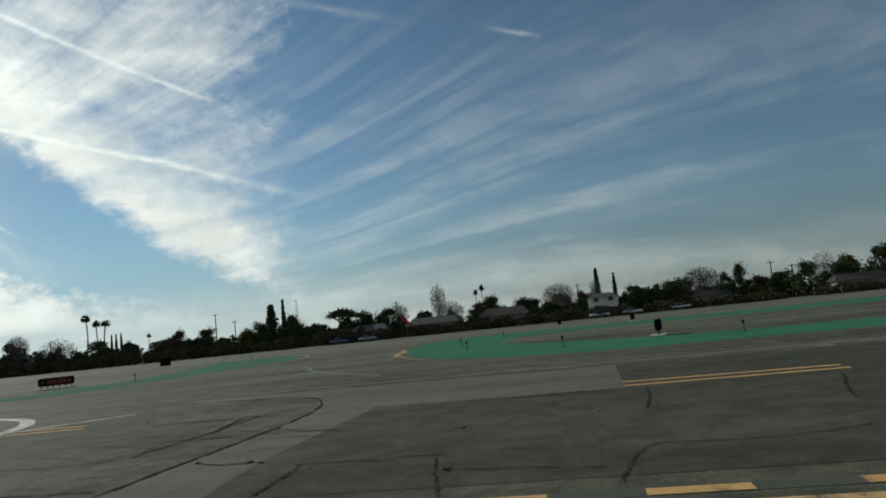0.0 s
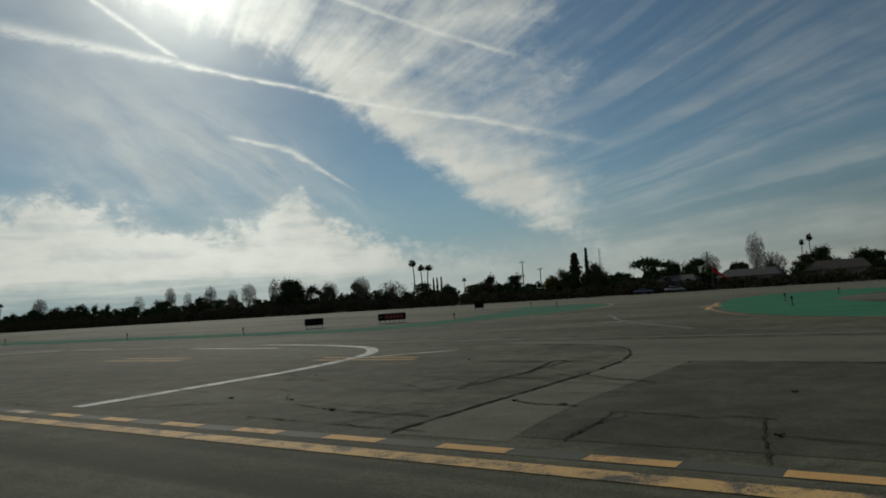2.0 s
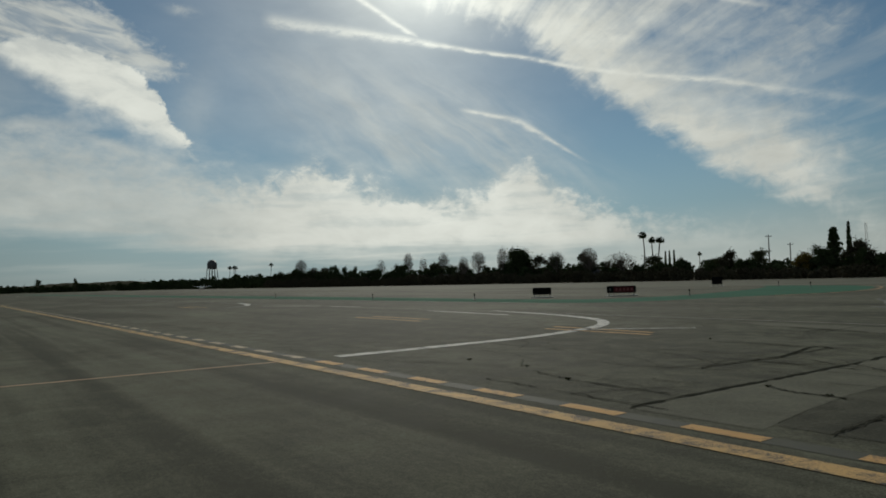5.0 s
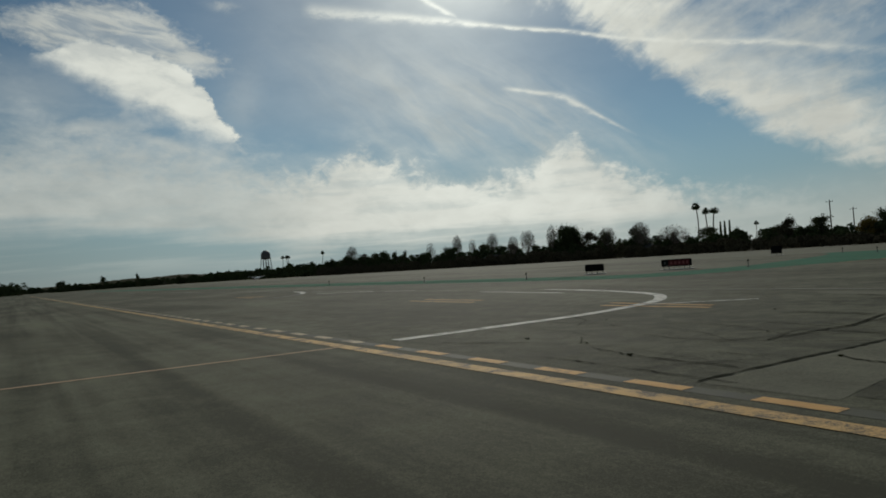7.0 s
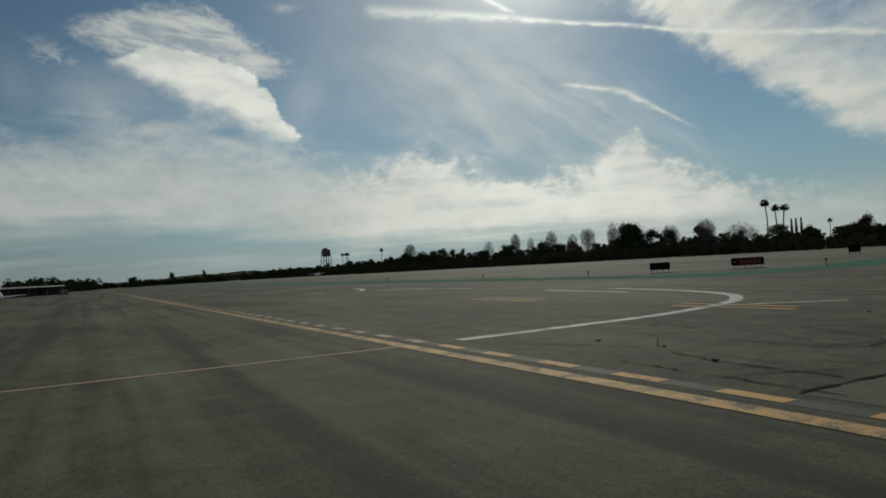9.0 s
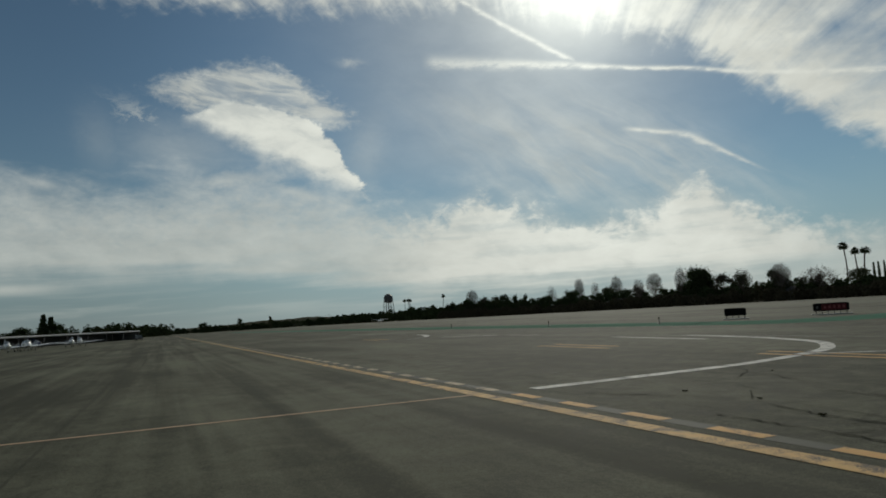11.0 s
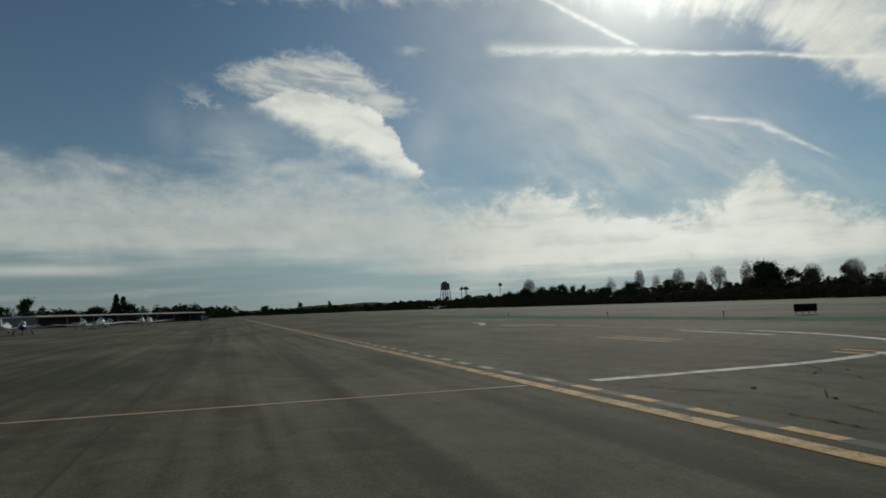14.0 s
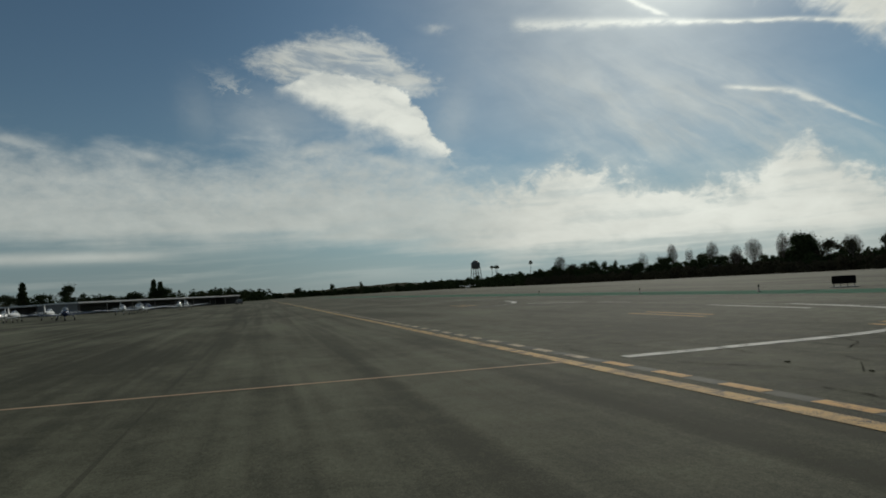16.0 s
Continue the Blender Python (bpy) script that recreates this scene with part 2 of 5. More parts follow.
    for slot, f in zip(pale.inputs, (4.6, 6.5, 8.5)):
        t.links.new(((0.28 + u.step(-8.0, 45.0) * 0.70 - u.step(70.0, 100.0) * 0.36) * f).socket, slot)
    t.links.new(pale.outputs[0], veiled.inputs["B"])
    t.links.new(veiled.outputs["Result"], mix.inputs["A"])
    t.links.new(tone.outputs[0], mix.inputs["B"])
    back = t.nodes.new("ShaderNodeBackground")
    back.inputs["Strength"].default_value = SKY
    t.links.new(mix.outputs["Result"], back.inputs["Color"])
    out = t.nodes.new("ShaderNodeOutputWorld")
    t.links.new(back.outputs[0], out.inputs[0])


SKY, CLOUD, SKY_DUST = 0.05, 15.8, 0.0
build_sky()
sun = new("sun", bpy.data.lights.new("sun", "SUN"))
sun.data.energy, sun.data.angle, sun.data.color = 2.0, radians(1.0), (1.0, 0.94, 0.85)
sun.matrix_world = pose(0, 0, 60, 90 - SUN_EL, 0, SUN_AZ + 180)

# ---- materials ----
def material(name, base, rough=0.8, metal=0.0, spec=0.2):
    m = bpy.data.materials.new(name)
    m.use_nodes = True
    b = m.node_tree.nodes["Principled BSDF"]
    b.inputs["Base Color"].default_value = (*base, 1)
    b.inputs["Roughness"].default_value, b.inputs["Metallic"].default_value = rough, metal
    b.inputs["Specular IOR Level"].default_value = spec
    return m


def place_of(m):
    t = m.node_tree
    c = t.nodes.new("ShaderNodeTexCoord")
    s = t.nodes.new("ShaderNodeSeparateXYZ")
    t.links.new(c.outputs["Object"], s.inputs[0])
    return [V(t, o) for o in s.outputs]


def world_place(m):
    t = m.node_tree
    c = t.nodes.new("ShaderNodeNewGeometry")
    s = t.nodes.new("ShaderNodeSeparateXYZ")
    t.links.new(c.outputs["Position"], s.inputs[0])
    return [V(t, o) for o in s.outputs]


def blend(m, fac, a, b):
    """A colour between a and b; each is an RGB triple or a socket."""
    t = m.node_tree
    n = t.nodes.new("ShaderNodeMix")
    n.data_type = "RGBA"
    t.links.new(fac.socket, n.inputs["Factor"])
    for key, value in (("A", a), ("B", b)):
        if isinstance(value, tuple):
            n.inputs[key].default_value = (*value, 1)
        else:
            t.links.new(value, n.inputs[key])
    return n.outputs["Result"]


def paint(m, colour, bump=None, depth=0.01, rough=None):
    t = m.node_tree
    b = t.nodes["Principled BSDF"]
    t.links.new(colour, b.inputs["Base Color"])
    if rough is not None:
        t.links.new(rough.socket, b.inputs["Roughness"])
    if bump is not None:
        n = t.nodes.new("ShaderNodeBump")
        n.inputs["Strength"].default_value, n.inputs["Distance"].default_value = 0.6, depth
        t.links.new(bump.socket, n.inputs["Height"])
        t.links.new(n.outputs[0], b.inputs["Normal"])
    return m


def asphalt(name, dark, light, streak=0.0):
    m = material(name, light, 0.9, spec=0.07)
    t = m.node_tree
    x, y, z = world_place(m)
    grit = noise_value(t, x, y, z, 48.0, 4.0, 0.75)
    stone = noise_value(t, x, y, z, 14.0, 4.0, 0.7)
    mid = noise_value(t, x, y, z, 1.3, 6.0, 0.65, 0.6)
    big = noise_value(t, x * 0.6, y * 1.4, z, 0.09, 5.0, 0.6, 0.4)
    tone = (mid - 0.5) * 1.3 + (big - 0.5) * 2.4 + (grit - 0.5) * 2.4 + (stone - 0.5) * 1.2 + 0.58
    if streak:
        apron = y.step(7.2, 6.2)            # the apron's own surface ends at the boundary line
        tone = tone - (1.0 - apron) * y.step(60.0, 26.0) * 0.14 + (1.0 - apron) * (mid - 0.5) * 0.8
        along = noise_value(t, x * 0.022, y * 0.8, 1.0, 1.0, 3.0, 0.6, 0.2)
        lanes = noise_value(t, x * 0.05, y * 2.6, 6.0, 1.0, 4.0, 0.6, 0.2)
        slant = noise_value(t, (x + y * 1.6) * 0.03, (y - x * 0.3) * 0.35, 5.0, 1.0, 3.0, 0.6, 0.3)
        tone = tone - (along.step(0.36, 0.74) * streak * 1.5 + (lanes - 0.5) * streak * 1.7 + slant.step(0.40, 0.85) * streak * 0.6) * (0.30 + apron * 0.70)
    colour = blend(m, tone.sat(), dark, light)
    pits = noise_value(t, x, y, z, 22.0, 3.0, 0.6).step(0.58, 0.70) * mid.step(0.40, 0.62)
    colour = blend(m, pits * 0.4, colour, tuple(c * 0.6 for c in dark))
    chips = grit.step(0.66, 0.78)
    colour = blend(m, chips * 0.5, colour, (0.30, 0.29, 0.27))
    return paint(m, colour, grit + stone * 0.8 + mid * 0.4, 0.010, 0.78 + mid * 0.2)


def worn_paint(name, colour, wear, under=(0.085, 0.085, 0.08)):
    m = material(name, colour, 0.8, spec=0.1)
    t = m.node_tree
    x, y, z = world_place(m)
    grit = noise_value(t, x, y, z, 45.0, 4.0, 0.7)
    mid = noise_value(t, x, y, z, 2.2, 5.0, 0.65, 0.6)
    gone = (grit * 0.55 + mid * 0.75 - 0.65 + wear).step(0.0, 0.22)
    wide = noise_value(t, x, y, z, 0.22, 5.0, 0.65, 0.8)
    faded = blend(m, (mid * 1.1 + (wide - 0.5) * 2.2 - 0.1).sat(), tuple(c * 0.66 for c in colour), colour)
    return paint(m, blend(m, gone, faded, under), grit, 0.004)


ASPHALT = asphalt("asphalt_apron", (0.048, 0.0485, 0.033), (0.160, 0.161, 0.113), 0.42)
ASPHALT_DARK = asphalt("asphalt_resurfaced", (0.042, 0.042, 0.029), (0.110, 0.110, 0.079), 0.3)
ASPHALT_PALE = asphalt("asphalt_weathered", (0.075, 0.075, 0.055), (0.166, 0.165, 0.122))
RUNWAY = asphalt("asphalt_runway", (0.092, 0.092, 0.067), (0.166, 0.166, 0.122))
GREEN = worn_paint("green_infield_paint", (0.05, 0.21, 0.12), 0.03, (0.085, 0.15, 0.095))
YELLOW = worn_paint("yellow_line_paint", (0.74, 0.44, 0.17), 0.0)
YELLOW_WORN = worn_paint("worn_yellow_line_paint", (0.74, 0.48, 0.20), 0.085)
YELLOW_OLD = worn_paint("faded_yellow_paint", (0.50, 0.33, 0.17), 0.04)
YELLOW_LEAD = worn_paint("orange_lead_paint", (0.64, 0.45, 0.30), -0.15)
GREEN_FADED = worn_paint("faded_green_paint", (0.065, 0.20, 0.13), 0.06, (0.085, 0.125, 0.09))
for green in (GREEN, GREEN_FADED):
    green.node_tree.nodes["Principled BSDF"].inputs["Specular IOR Level"].default_value = 0.03
    green.node_tree.nodes["Principled BSDF"].inputs["Roughness"].default_value = 1.0
YELLOW_PALE = worn_paint("bleached_yellow_paint", (0.62, 0.50, 0.34), 0.05)
WHITE = worn_paint("white_line_paint", (0.82, 0.80, 0.73), 0.05)
WHITE_OLD = worn_paint("faded_white_paint", (0.34, 0.33, 0.29), 0.12)
WHITE_PALE = worn_paint("thin_pale_paint", (0.42, 0.41, 0.36), 0.0)
SEAL = material("crack_tar", (0.046, 0.046, 0.036), 1.0, spec=0.0)


def soil():
    m = material("dry_soil", (0.2, 0.17, 0.12), 0.95)
    x, y, z = world_place(m)
    t = m.node_tree
    a, b = noise_value(t, x, y, z, 0.12, 5.0), noise_value(t, x, y, z, 3.0, 4.0)
    return paint(m, blend(m, (a * 1.4 - 0.2).sat(), (0.10, 0.095, 0.06), (0.22, 0.19, 0.14)), b, 0.05)


SOIL = soil()


# ---- building helpers ----
def mesh_object(name, bm, mat, parent=None, label=""):
    me = bpy.data.meshes.new(name)
    bm.to_mesh(me)
    bm.free()
    for one in mat if isinstance(mat, (list, tuple)) else (mat,):
        me.materials.append(one)
    ob = new(name, me)
    if parent is not None:
        ob.parent = parent
    if label:
        ob["label"] = label
    return ob


def part(name, bm, mat, parent, label=""):
    return mesh_object(name, bm, mat, parent, label)


def sheet(name, points, z, mat, thick=0.0):
    """A flat outline laid at height z."""
    bm = bmesh.new()
    bm.faces.new([bm.verts.new((x, y, z)) for x, y in points])
    bmesh.ops.recalc_face_normals(bm, faces=bm.faces)
    if bm.faces[:][0].normal.z < 0:
        bmesh.ops.reverse_faces(bm, faces=bm.faces)
    return mesh_object(name, bm, mat)


def ribbon_bm(points, width, z, bm=None):
    """A strip that follows points; width may be a number or one per point."""
    bm = bm or bmesh.new()
    pts = [Vector((x, y, 0)) for x, y in points]
    wide = width if isinstance(width, (list, tuple)) else [width] * len(pts)
    rows = []
    for i, p in enumerate(pts):
        d = (pts[min(i + 1, len(pts) - 1)] - pts[max(i - 1, 0)]).normalized()
        s = Vector((-d.y, d.x, 0)) * wide[i] / 2
        rows.append([bm.verts.new((q.x, q.y, z)) for q in (p - s, p + s)])
    for (a, b), (c, d) in zip(rows, rows[1:]):
        bm.faces.new((a, c, d, b))
    return bm


def curve_points(points, n=8):
    """Catmull-Rom through points."""
    pts = [Vector((*p, 0)) for p in points]
    pts = [pts[0] * 2 - pts[1]] + pts + [pts[-1] * 2 - pts[-2]]
    out = []
    for a, b, c, d in zip(pts, pts[1:], pts[2:], pts[3:]):
        for k in range(n):
            s = k / n
            q = 0.5 * ((2 * b) + (c - a) * s + (2 * a - 5 * b + 4 * c - d) * s * s + (3 * b - a - 3 * c + d) * s ** 3)
            out.append((q.x, q.y))
    return out + [(pts[-2].x, pts[-2].y)]


def marking(points, width, mat, label, z=0.008, smooth=False):
    ob = mesh_object("line_marking", ribbon_bm(curve_points(points) if smooth else points, width, z), mat)
    return tagged(ob, label, "line marking", kind="structure")


# ---- ground ----
def ground_sheet():
    bm = bmesh.new()
    bmesh.ops.create_grid(bm, x_segments=40, y_segments=40, size=4600)
    return tagged(mesh_object("ground", bm, ASPHALT), "wide grey weathered asphalt apron with tyre streaks", "ground", kind="structure")


ground_sheet()
# land past the airfield fence, and the runway strip
tagged(sheet("verge", [(-4500, 152), (400, 152), (400, 4500), (-4500, 4500)], 0.004, SOIL), "dry bare soil beyond the runway", "ground", kind="structure")
tagged(sheet("runway", [(-1500, 84), (330, 84), (330, 140), (-1500, 140)], 0.004, RUNWAY), "pale grey asphalt runway strip", "runway", kind="structure")
# resurfaced dark asphalt and the weathered strip beside it
tagged(sheet("dark_asphalt_patch", [(-4.3, 7.3), (-4.5, 8.4), (-4.63, 9.8), (-4.6, 12.0), (-4.55, 15.2), (1.0, 15.0), (1.15, 21.2), (60, 23.2), (60, 7.1)], 0.004, ASPHALT_DARK), "dark resurfaced asphalt with a ragged edge", "pavement", kind="structure")
tagged(sheet("pale_asphalt_strip", [(-4.54, 15.2), (-4.61, 12.0), (-4.64, 9.8), (-4.51, 8.4), (-4.3, 7.0), (-6.05, 7.0), (-6.02, 14.2), (-6.4, 16.7), (-7.3, 18.8), (-8.7, 19.9), (-12, 21.0), (-14, 22.2), (1.14, 21.2), (0.98, 15.05)], 0.004, ASPHALT_PALE), "pale weathered asphalt strip", "pavement", kind="structure")


def ring(name, outer, inner, label, mat):
    """A band of green paint round an island."""
    bm = bmesh.new()
    a = [bm.verts.new((x, y, 0.006)) for x, y in outer]
    b = [bm.verts.new((x, y, 0.006)) for x, y in inner]
    for i in range(len(a) - 1):
        bm.faces.new((a[i], a[i + 1], b[i + 1], b[i]))
    bmesh.ops.recalc_face_normals(bm, faces=bm.faces)
    if sum(f.normal.z for f in bm.faces) < 0:
        bmesh.ops.reverse_faces(bm, faces=bm.faces)
    return tagged(mesh_object(name, bm, mat), label, "painted infield", kind="structure")


R_OUT = curve_points([(140, 27.5), (60, 28.2), (20, 28.4), (6, 28.8), (0, 29.6), (-5, 33.0), (-9, 40.0), (-11.8, 48.6), (-14.0, 60.0), (-15.0, 70.0), (-12.5, 80.0), (-5, 83.0), (20, 81.0), (60, 80.0), (140, 79.5)], 6)
R_IN = curve_points([(140, 33.5), (60, 34.5), (20, 35.3), (8, 36.0), (4.3, 38.0), (0.5, 41.5), (-2.3, 44.5), (-4.6, 50.0), (-5.5, 55.0), (-5.0, 60.0), (-3.2, 65.0), (0.5, 66.5), (20, 66.0), (60, 66.5), (140, 67.0)], 6)
ring("green_infield", R_OUT, R_IN, "bright green painted infield border round grey paving", GREEN)
L_OUT = curve_points([(-420, 32.6), (-120, 32.7), (-50, 32.8), (-38, 33.0), (-32, 33.4), (-28.6, 37.0), (-27.4, 45.0), (-25.6, 55.0), (-27.0, 66.0), (-32.5, 78.0), (-42, 83.6)], 6)
L_IN = curve_points([(-420, 41.0), (-120, 40.5), (-50, 38.6), (-42, 38.2), (-36, 39.0), (-34, 43.0), (-33.8, 49.0), (-35.3, 56.0), (-38, 66.0), (-42.0, 76.0), (-47, 83.6)], 6)
ring("green_infield", L_OUT, L_IN, "faded green painted infield border with a rounded end", GREEN_FADED)

# ---- painted lines ----
marking([(-420, 6.02), (60, 6.02)], 0.33, YELLOW_WORN, "long solid orange-yellow apron boundary line")


def dash_row():
    bm = ribbon_bm([(-0.46, 0), (0.46, 0)], 0.235, 0.008)
    first = tagged(mesh_object("dash_marking", bm, YELLOW), "short orange-yellow dash beside the solid line", "line marking", "boundary dashes", "structure")
    first.location = (0.95, 6.60, 0)
    old = tagged(mesh_object("dash_marking", ribbon_bm([(-0.46, 0), (0.46, 0)], 0.235, 0.008), YELLOW_PALE), "bleached worn yellow dash beside the solid line", "line marking", "boundary dashes", "structure")
    old.location = (0.95 - 1.815 * 9, 6.60, 0)
    for k in range(-120, 14):
        if k not in (0, -9):
            copy_thing(first if k > -9 else old, pose(0.95 + 1.815 * k, 6.60, 0))


dash_row()
marking([(-14.6, 5.87), (-14.85, 0), (-15.1, -6), (-15.6, -22)], 0.13, YELLOW_LEAD, "thin faded orange lead-in line")
LOOP = [(-14.55, 7.3), (-14.62, 10), (-14.75, 13), (-15.15, 15.2), (-15.9, 17.5), (-16.8, 19.0), (-18.4, 20.6), (-20.6, 21.7), (-23.5, 22.7), (-28.4, 23.7)]
marking(LOOP, 0.42, WHITE, "white painted stand outline with a rounded corner", smooth=True)
marking([(-24.5, 21.35), (-28, 21.75), (-32.4, 22.3)], 0.30, WHITE, "white painted line")
for a, b in (((-42.5, 23.6), (-46.4, 23.3)), ((-48.0, 23.2), (-53.6, 20.8))):
    marking([a, b], 0.40, WHITE, "short white painted line")
marking([(-53.2, 15.8), (-53.3, 17.8), (-57, 20.8), (-61, 22.4), (-66, 23.4)], 0.40, WHITE_OLD, "faded white curved line", smooth=True)
marking([(-57, 20.8), (-61, 22.4), (-66, 23.4)], 0.45, WHITE, "white curved line end", z=0.012, smooth=True)
for x0, x1, y0, y1 in ((0.98, 5.45, 15.45, 15.35), (1.0, 5.5, 16.25, 16.0), (-16.75, -12.6, 16.1, 16.1), (-17.2, -13.0, 16.95, 16.75), (-30.0, -24.3, 16.35, 16.25), (-30.1, -25.0, 17.3, 17.2), (-62, -57, 16.6, 16.6), (-62, -57, 17.5, 17.5)):
    marking([(x0, y0), (x1, y1)], 0.22, YELLOW, "short orange-yellow double taxi line")
marking([(-15.4, 16.6), (-13.0, 18.9)], 0.22, WHITE, "thin pale painted line", z=0.012)
marking([(-420, 23.5), (-46, 23.4), (-22, 23.4), (-9, 22.8), (1, 22.4), (9, 22.5), (60, 22.6)], 0.12, WHITE_PALE, "thin faded pale line across the paving", z=0.012)
marking([(-120, 29.2), (-28, 29.3), (-20, 29.0)], 0.10, WHITE_OLD, "thin faded pale line across the paving", z=0.012)
marking([(x, y) for x, y in curve_points([(140, 26.9), (20, 27.8), (6, 28.2), (-0.4, 29.0), (-5.4, 32.5), (-9.5, 39.6), (-12.3, 48.4), (-14.5, 60)], 6)], 0.16, YELLOW_OLD, "faded yellow edge line round the infield", z=0.012)
marking([(-13.2, 49.0), (-12.9, 51.5), (-13.3, 54.5)], 0.3, YELLOW, "yellow curved edge line at the infield tip", smooth=True)
marking([(-11.4, 44.0), (-12.2, 47.5), (-12.2, 51.0)], 0.3, YELLOW, "yellow curved edge line at the infield tip", z=0.014, smooth=True)
marking([(x + 0.6, y) for x, y in L_OUT[38:56]], 0.3, YELLOW_OLD, "faded yellow edge line at the infield tip", z=0.012)
marking([(-17.6, 43.4), (-15.6, 39.5), (-14.2, 36.2), (-11, 31.2), (-7.6, 26.6)], 0.24, WHITE_OLD, "pale curved lead line", smooth=True)
marking([(-14.0, 34), (-12.6, 33)], 0.5, WHITE_OLD, "short pale painted bar", z=0.012)
marking([(6.4, 21.55), (7.3, 21.4)], 0.45, WHITE_OLD, "short pale painted bar", z=0.014)
marking([(-1.0, 22.0), (-0.2, 21.9)], 0.45, WHITE_OLD, "short pale painted bar", z=0.014)

marking([(-420, 32.15), (-120, 32.2), (-50, 32.3), (-37, 32.5)], 0.16, WHITE_PALE, "thin pale edge line beside the green infield", z=0.012)
marking([(-1500, 150.2), (-300, 150.2), (-60, 150.4), (330, 150.4)], 0.9, WHITE_PALE, "pale edge line past the runway", z=0.012)

# ---- cracks and weeds ----
def crack(points, width, label, z=0.014, seed=1):
    rng = random.Random(seed)
    pts = curve_points(points, 14)
    pts = [(x + rng.gauss(0, 0.014), y + rng.gauss(0, 0.018)) for x, y in pts]
    wide = [width * (0.2 + 1.1 * rng.random()) for _ in pts]
    return tagged(mesh_object("pavement_crack", ribbon_bm(pts, wide, z), SEAL), label, "pavement crack", kind="structure")


CR = "dark open crack in the worn asphalt"
crack([(-6.05, 7.0), (-6.05, 9.2), (-6.0, 11.2), (-6.0, 14.2), (-6.35, 16.6), (-7.3, 18.8), (-8.6, 19.9), (-11, 20.6)], 0.085, CR, seed=1)
crack([(-7.56, 10.8), (-7.5, 12.4), (-7.4, 15.5)], 0.05, CR, seed=2)
crack([(-5.8, 9.75), (-5.2, 9.5), (-4.7, 9.5), (-4.5, 9.4)], 0.05, CR, seed=3)
crack([(-9.5, 8.6), (-8.2, 8.3), (-6.3, 8.2)], 0.04, CR, seed=4)
crack([(-7.3, 7.3), (-7.0, 8.1), (-6.5, 8.9)], 0.03, CR, seed=5)
crack([(1.39, 14.93), (1.26, 13.35), (1.07, 11.93)], 0.045, CR, z=0.016, seed=6)
crack([(4.93, 14.32), (4.22, 12.11), (4.03, 11.18)], 0.05, CR, z=0.016, seed=7)
crack([(-4.5, 15.3), (-3.2, 15.2), (-1.0, 15.0), (1.0, 15.0)], 0.07, CR, z=0.016, seed=8)
crack([(-4.55, 15.3), (-5.6, 15.1), (-6.3, 15.2)], 0.05, CR, seed=9)
crack([(-3.55, 8.9), (-3.75, 8.2), (-3.7, 7.2)], 0.03, CR, z=0.016, seed=10)
crack([(-1.50, 6.89), (-1.70, 7.83), (-1.91, 8.86)], 0.035, CR, z=0.016, seed=11)
crack([(0.28, 6.95), (0.46, 7.82), (0.60, 8.38), (0.94, 8.84), (1.37, 8.73), (2.41, 8.77), (3.41, 9.10)], 0.032, CR, z=0.016, seed=12)
crack([(-7.5, 12.4), (-5, 12.3), (-4.2, 12.0)], 0.04, CR, seed=13)
crack([(-11, 12.4), (-9.2, 13.2), (-7.45, 13.0)], 0.035, CR, seed=14)
crack([(-6.0, 11.4), (-8.5, 10.4), (-10, 10.5)], 0.03, CR, seed=15)
crack([(-5.6, 7.2), (-8, 7.35), (-9.4, 7.4)], 0.035, CR, seed=16)
crack([(-10.1, 8.9), (-10.9, 9.7)], 0.018, CR, seed=17)
crack([(-7.7, 15.4), (-8.8, 15.3), (-9.8, 15.6)], 0.05, CR, seed=18)
crack([(-7.6, 11.2), (-7.9, 12.4), (-7.8, 13.6)], 0.035, CR, seed=19)
crack([(1.03, 11.83), (2.14, 11.86), (3.33, 11.79), (3.97, 11.63)], 0.03, CR, z=0.016, seed=30)
crack([(-2.48, 9.04), (-2.14, 9.12), (-1.78, 9.01)], 0.04, CR, z=0.016, seed=31)
crack([(-1.58, 8.12), (-0.71, 7.94), (0.20, 7.71)], 0.025, CR, z=0.016, seed=32)
crack([(-7.51, 12.34), (-7.40, 13.25), (-7.83, 15.51), (-7.34, 15.34)], 0.07, CR, z=0.016, seed=33)
crack([(-9.94, 15.23), (-9.14, 15.52), (-7.73, 15.47), (-6.89, 15.52)], 0.06, CR, z=0.016, seed=34)
crack([(-6.27, 13.32), (-5.24, 12.47), (-4.41, 12.21)], 0.035, CR, z=0.016, seed=36)
crack([(-3.69, 7.44), (-3.74, 8.28), (-3.78, 8.82), (-3.72, 9.12), (-2.47, 8.94)], 0.035, CR, z=0.016, seed=37)
crack([(-10.21, 12.54), (-9.69, 12.49), (-8.80, 12.24), (-7.79, 11.65)], 0.035, CR, z=0.016, seed=38)
crack([(-7.37, 9.19), (-6.87, 9.22), (-6.55, 9.38)], 0.03, CR, z=0.016, seed=39)


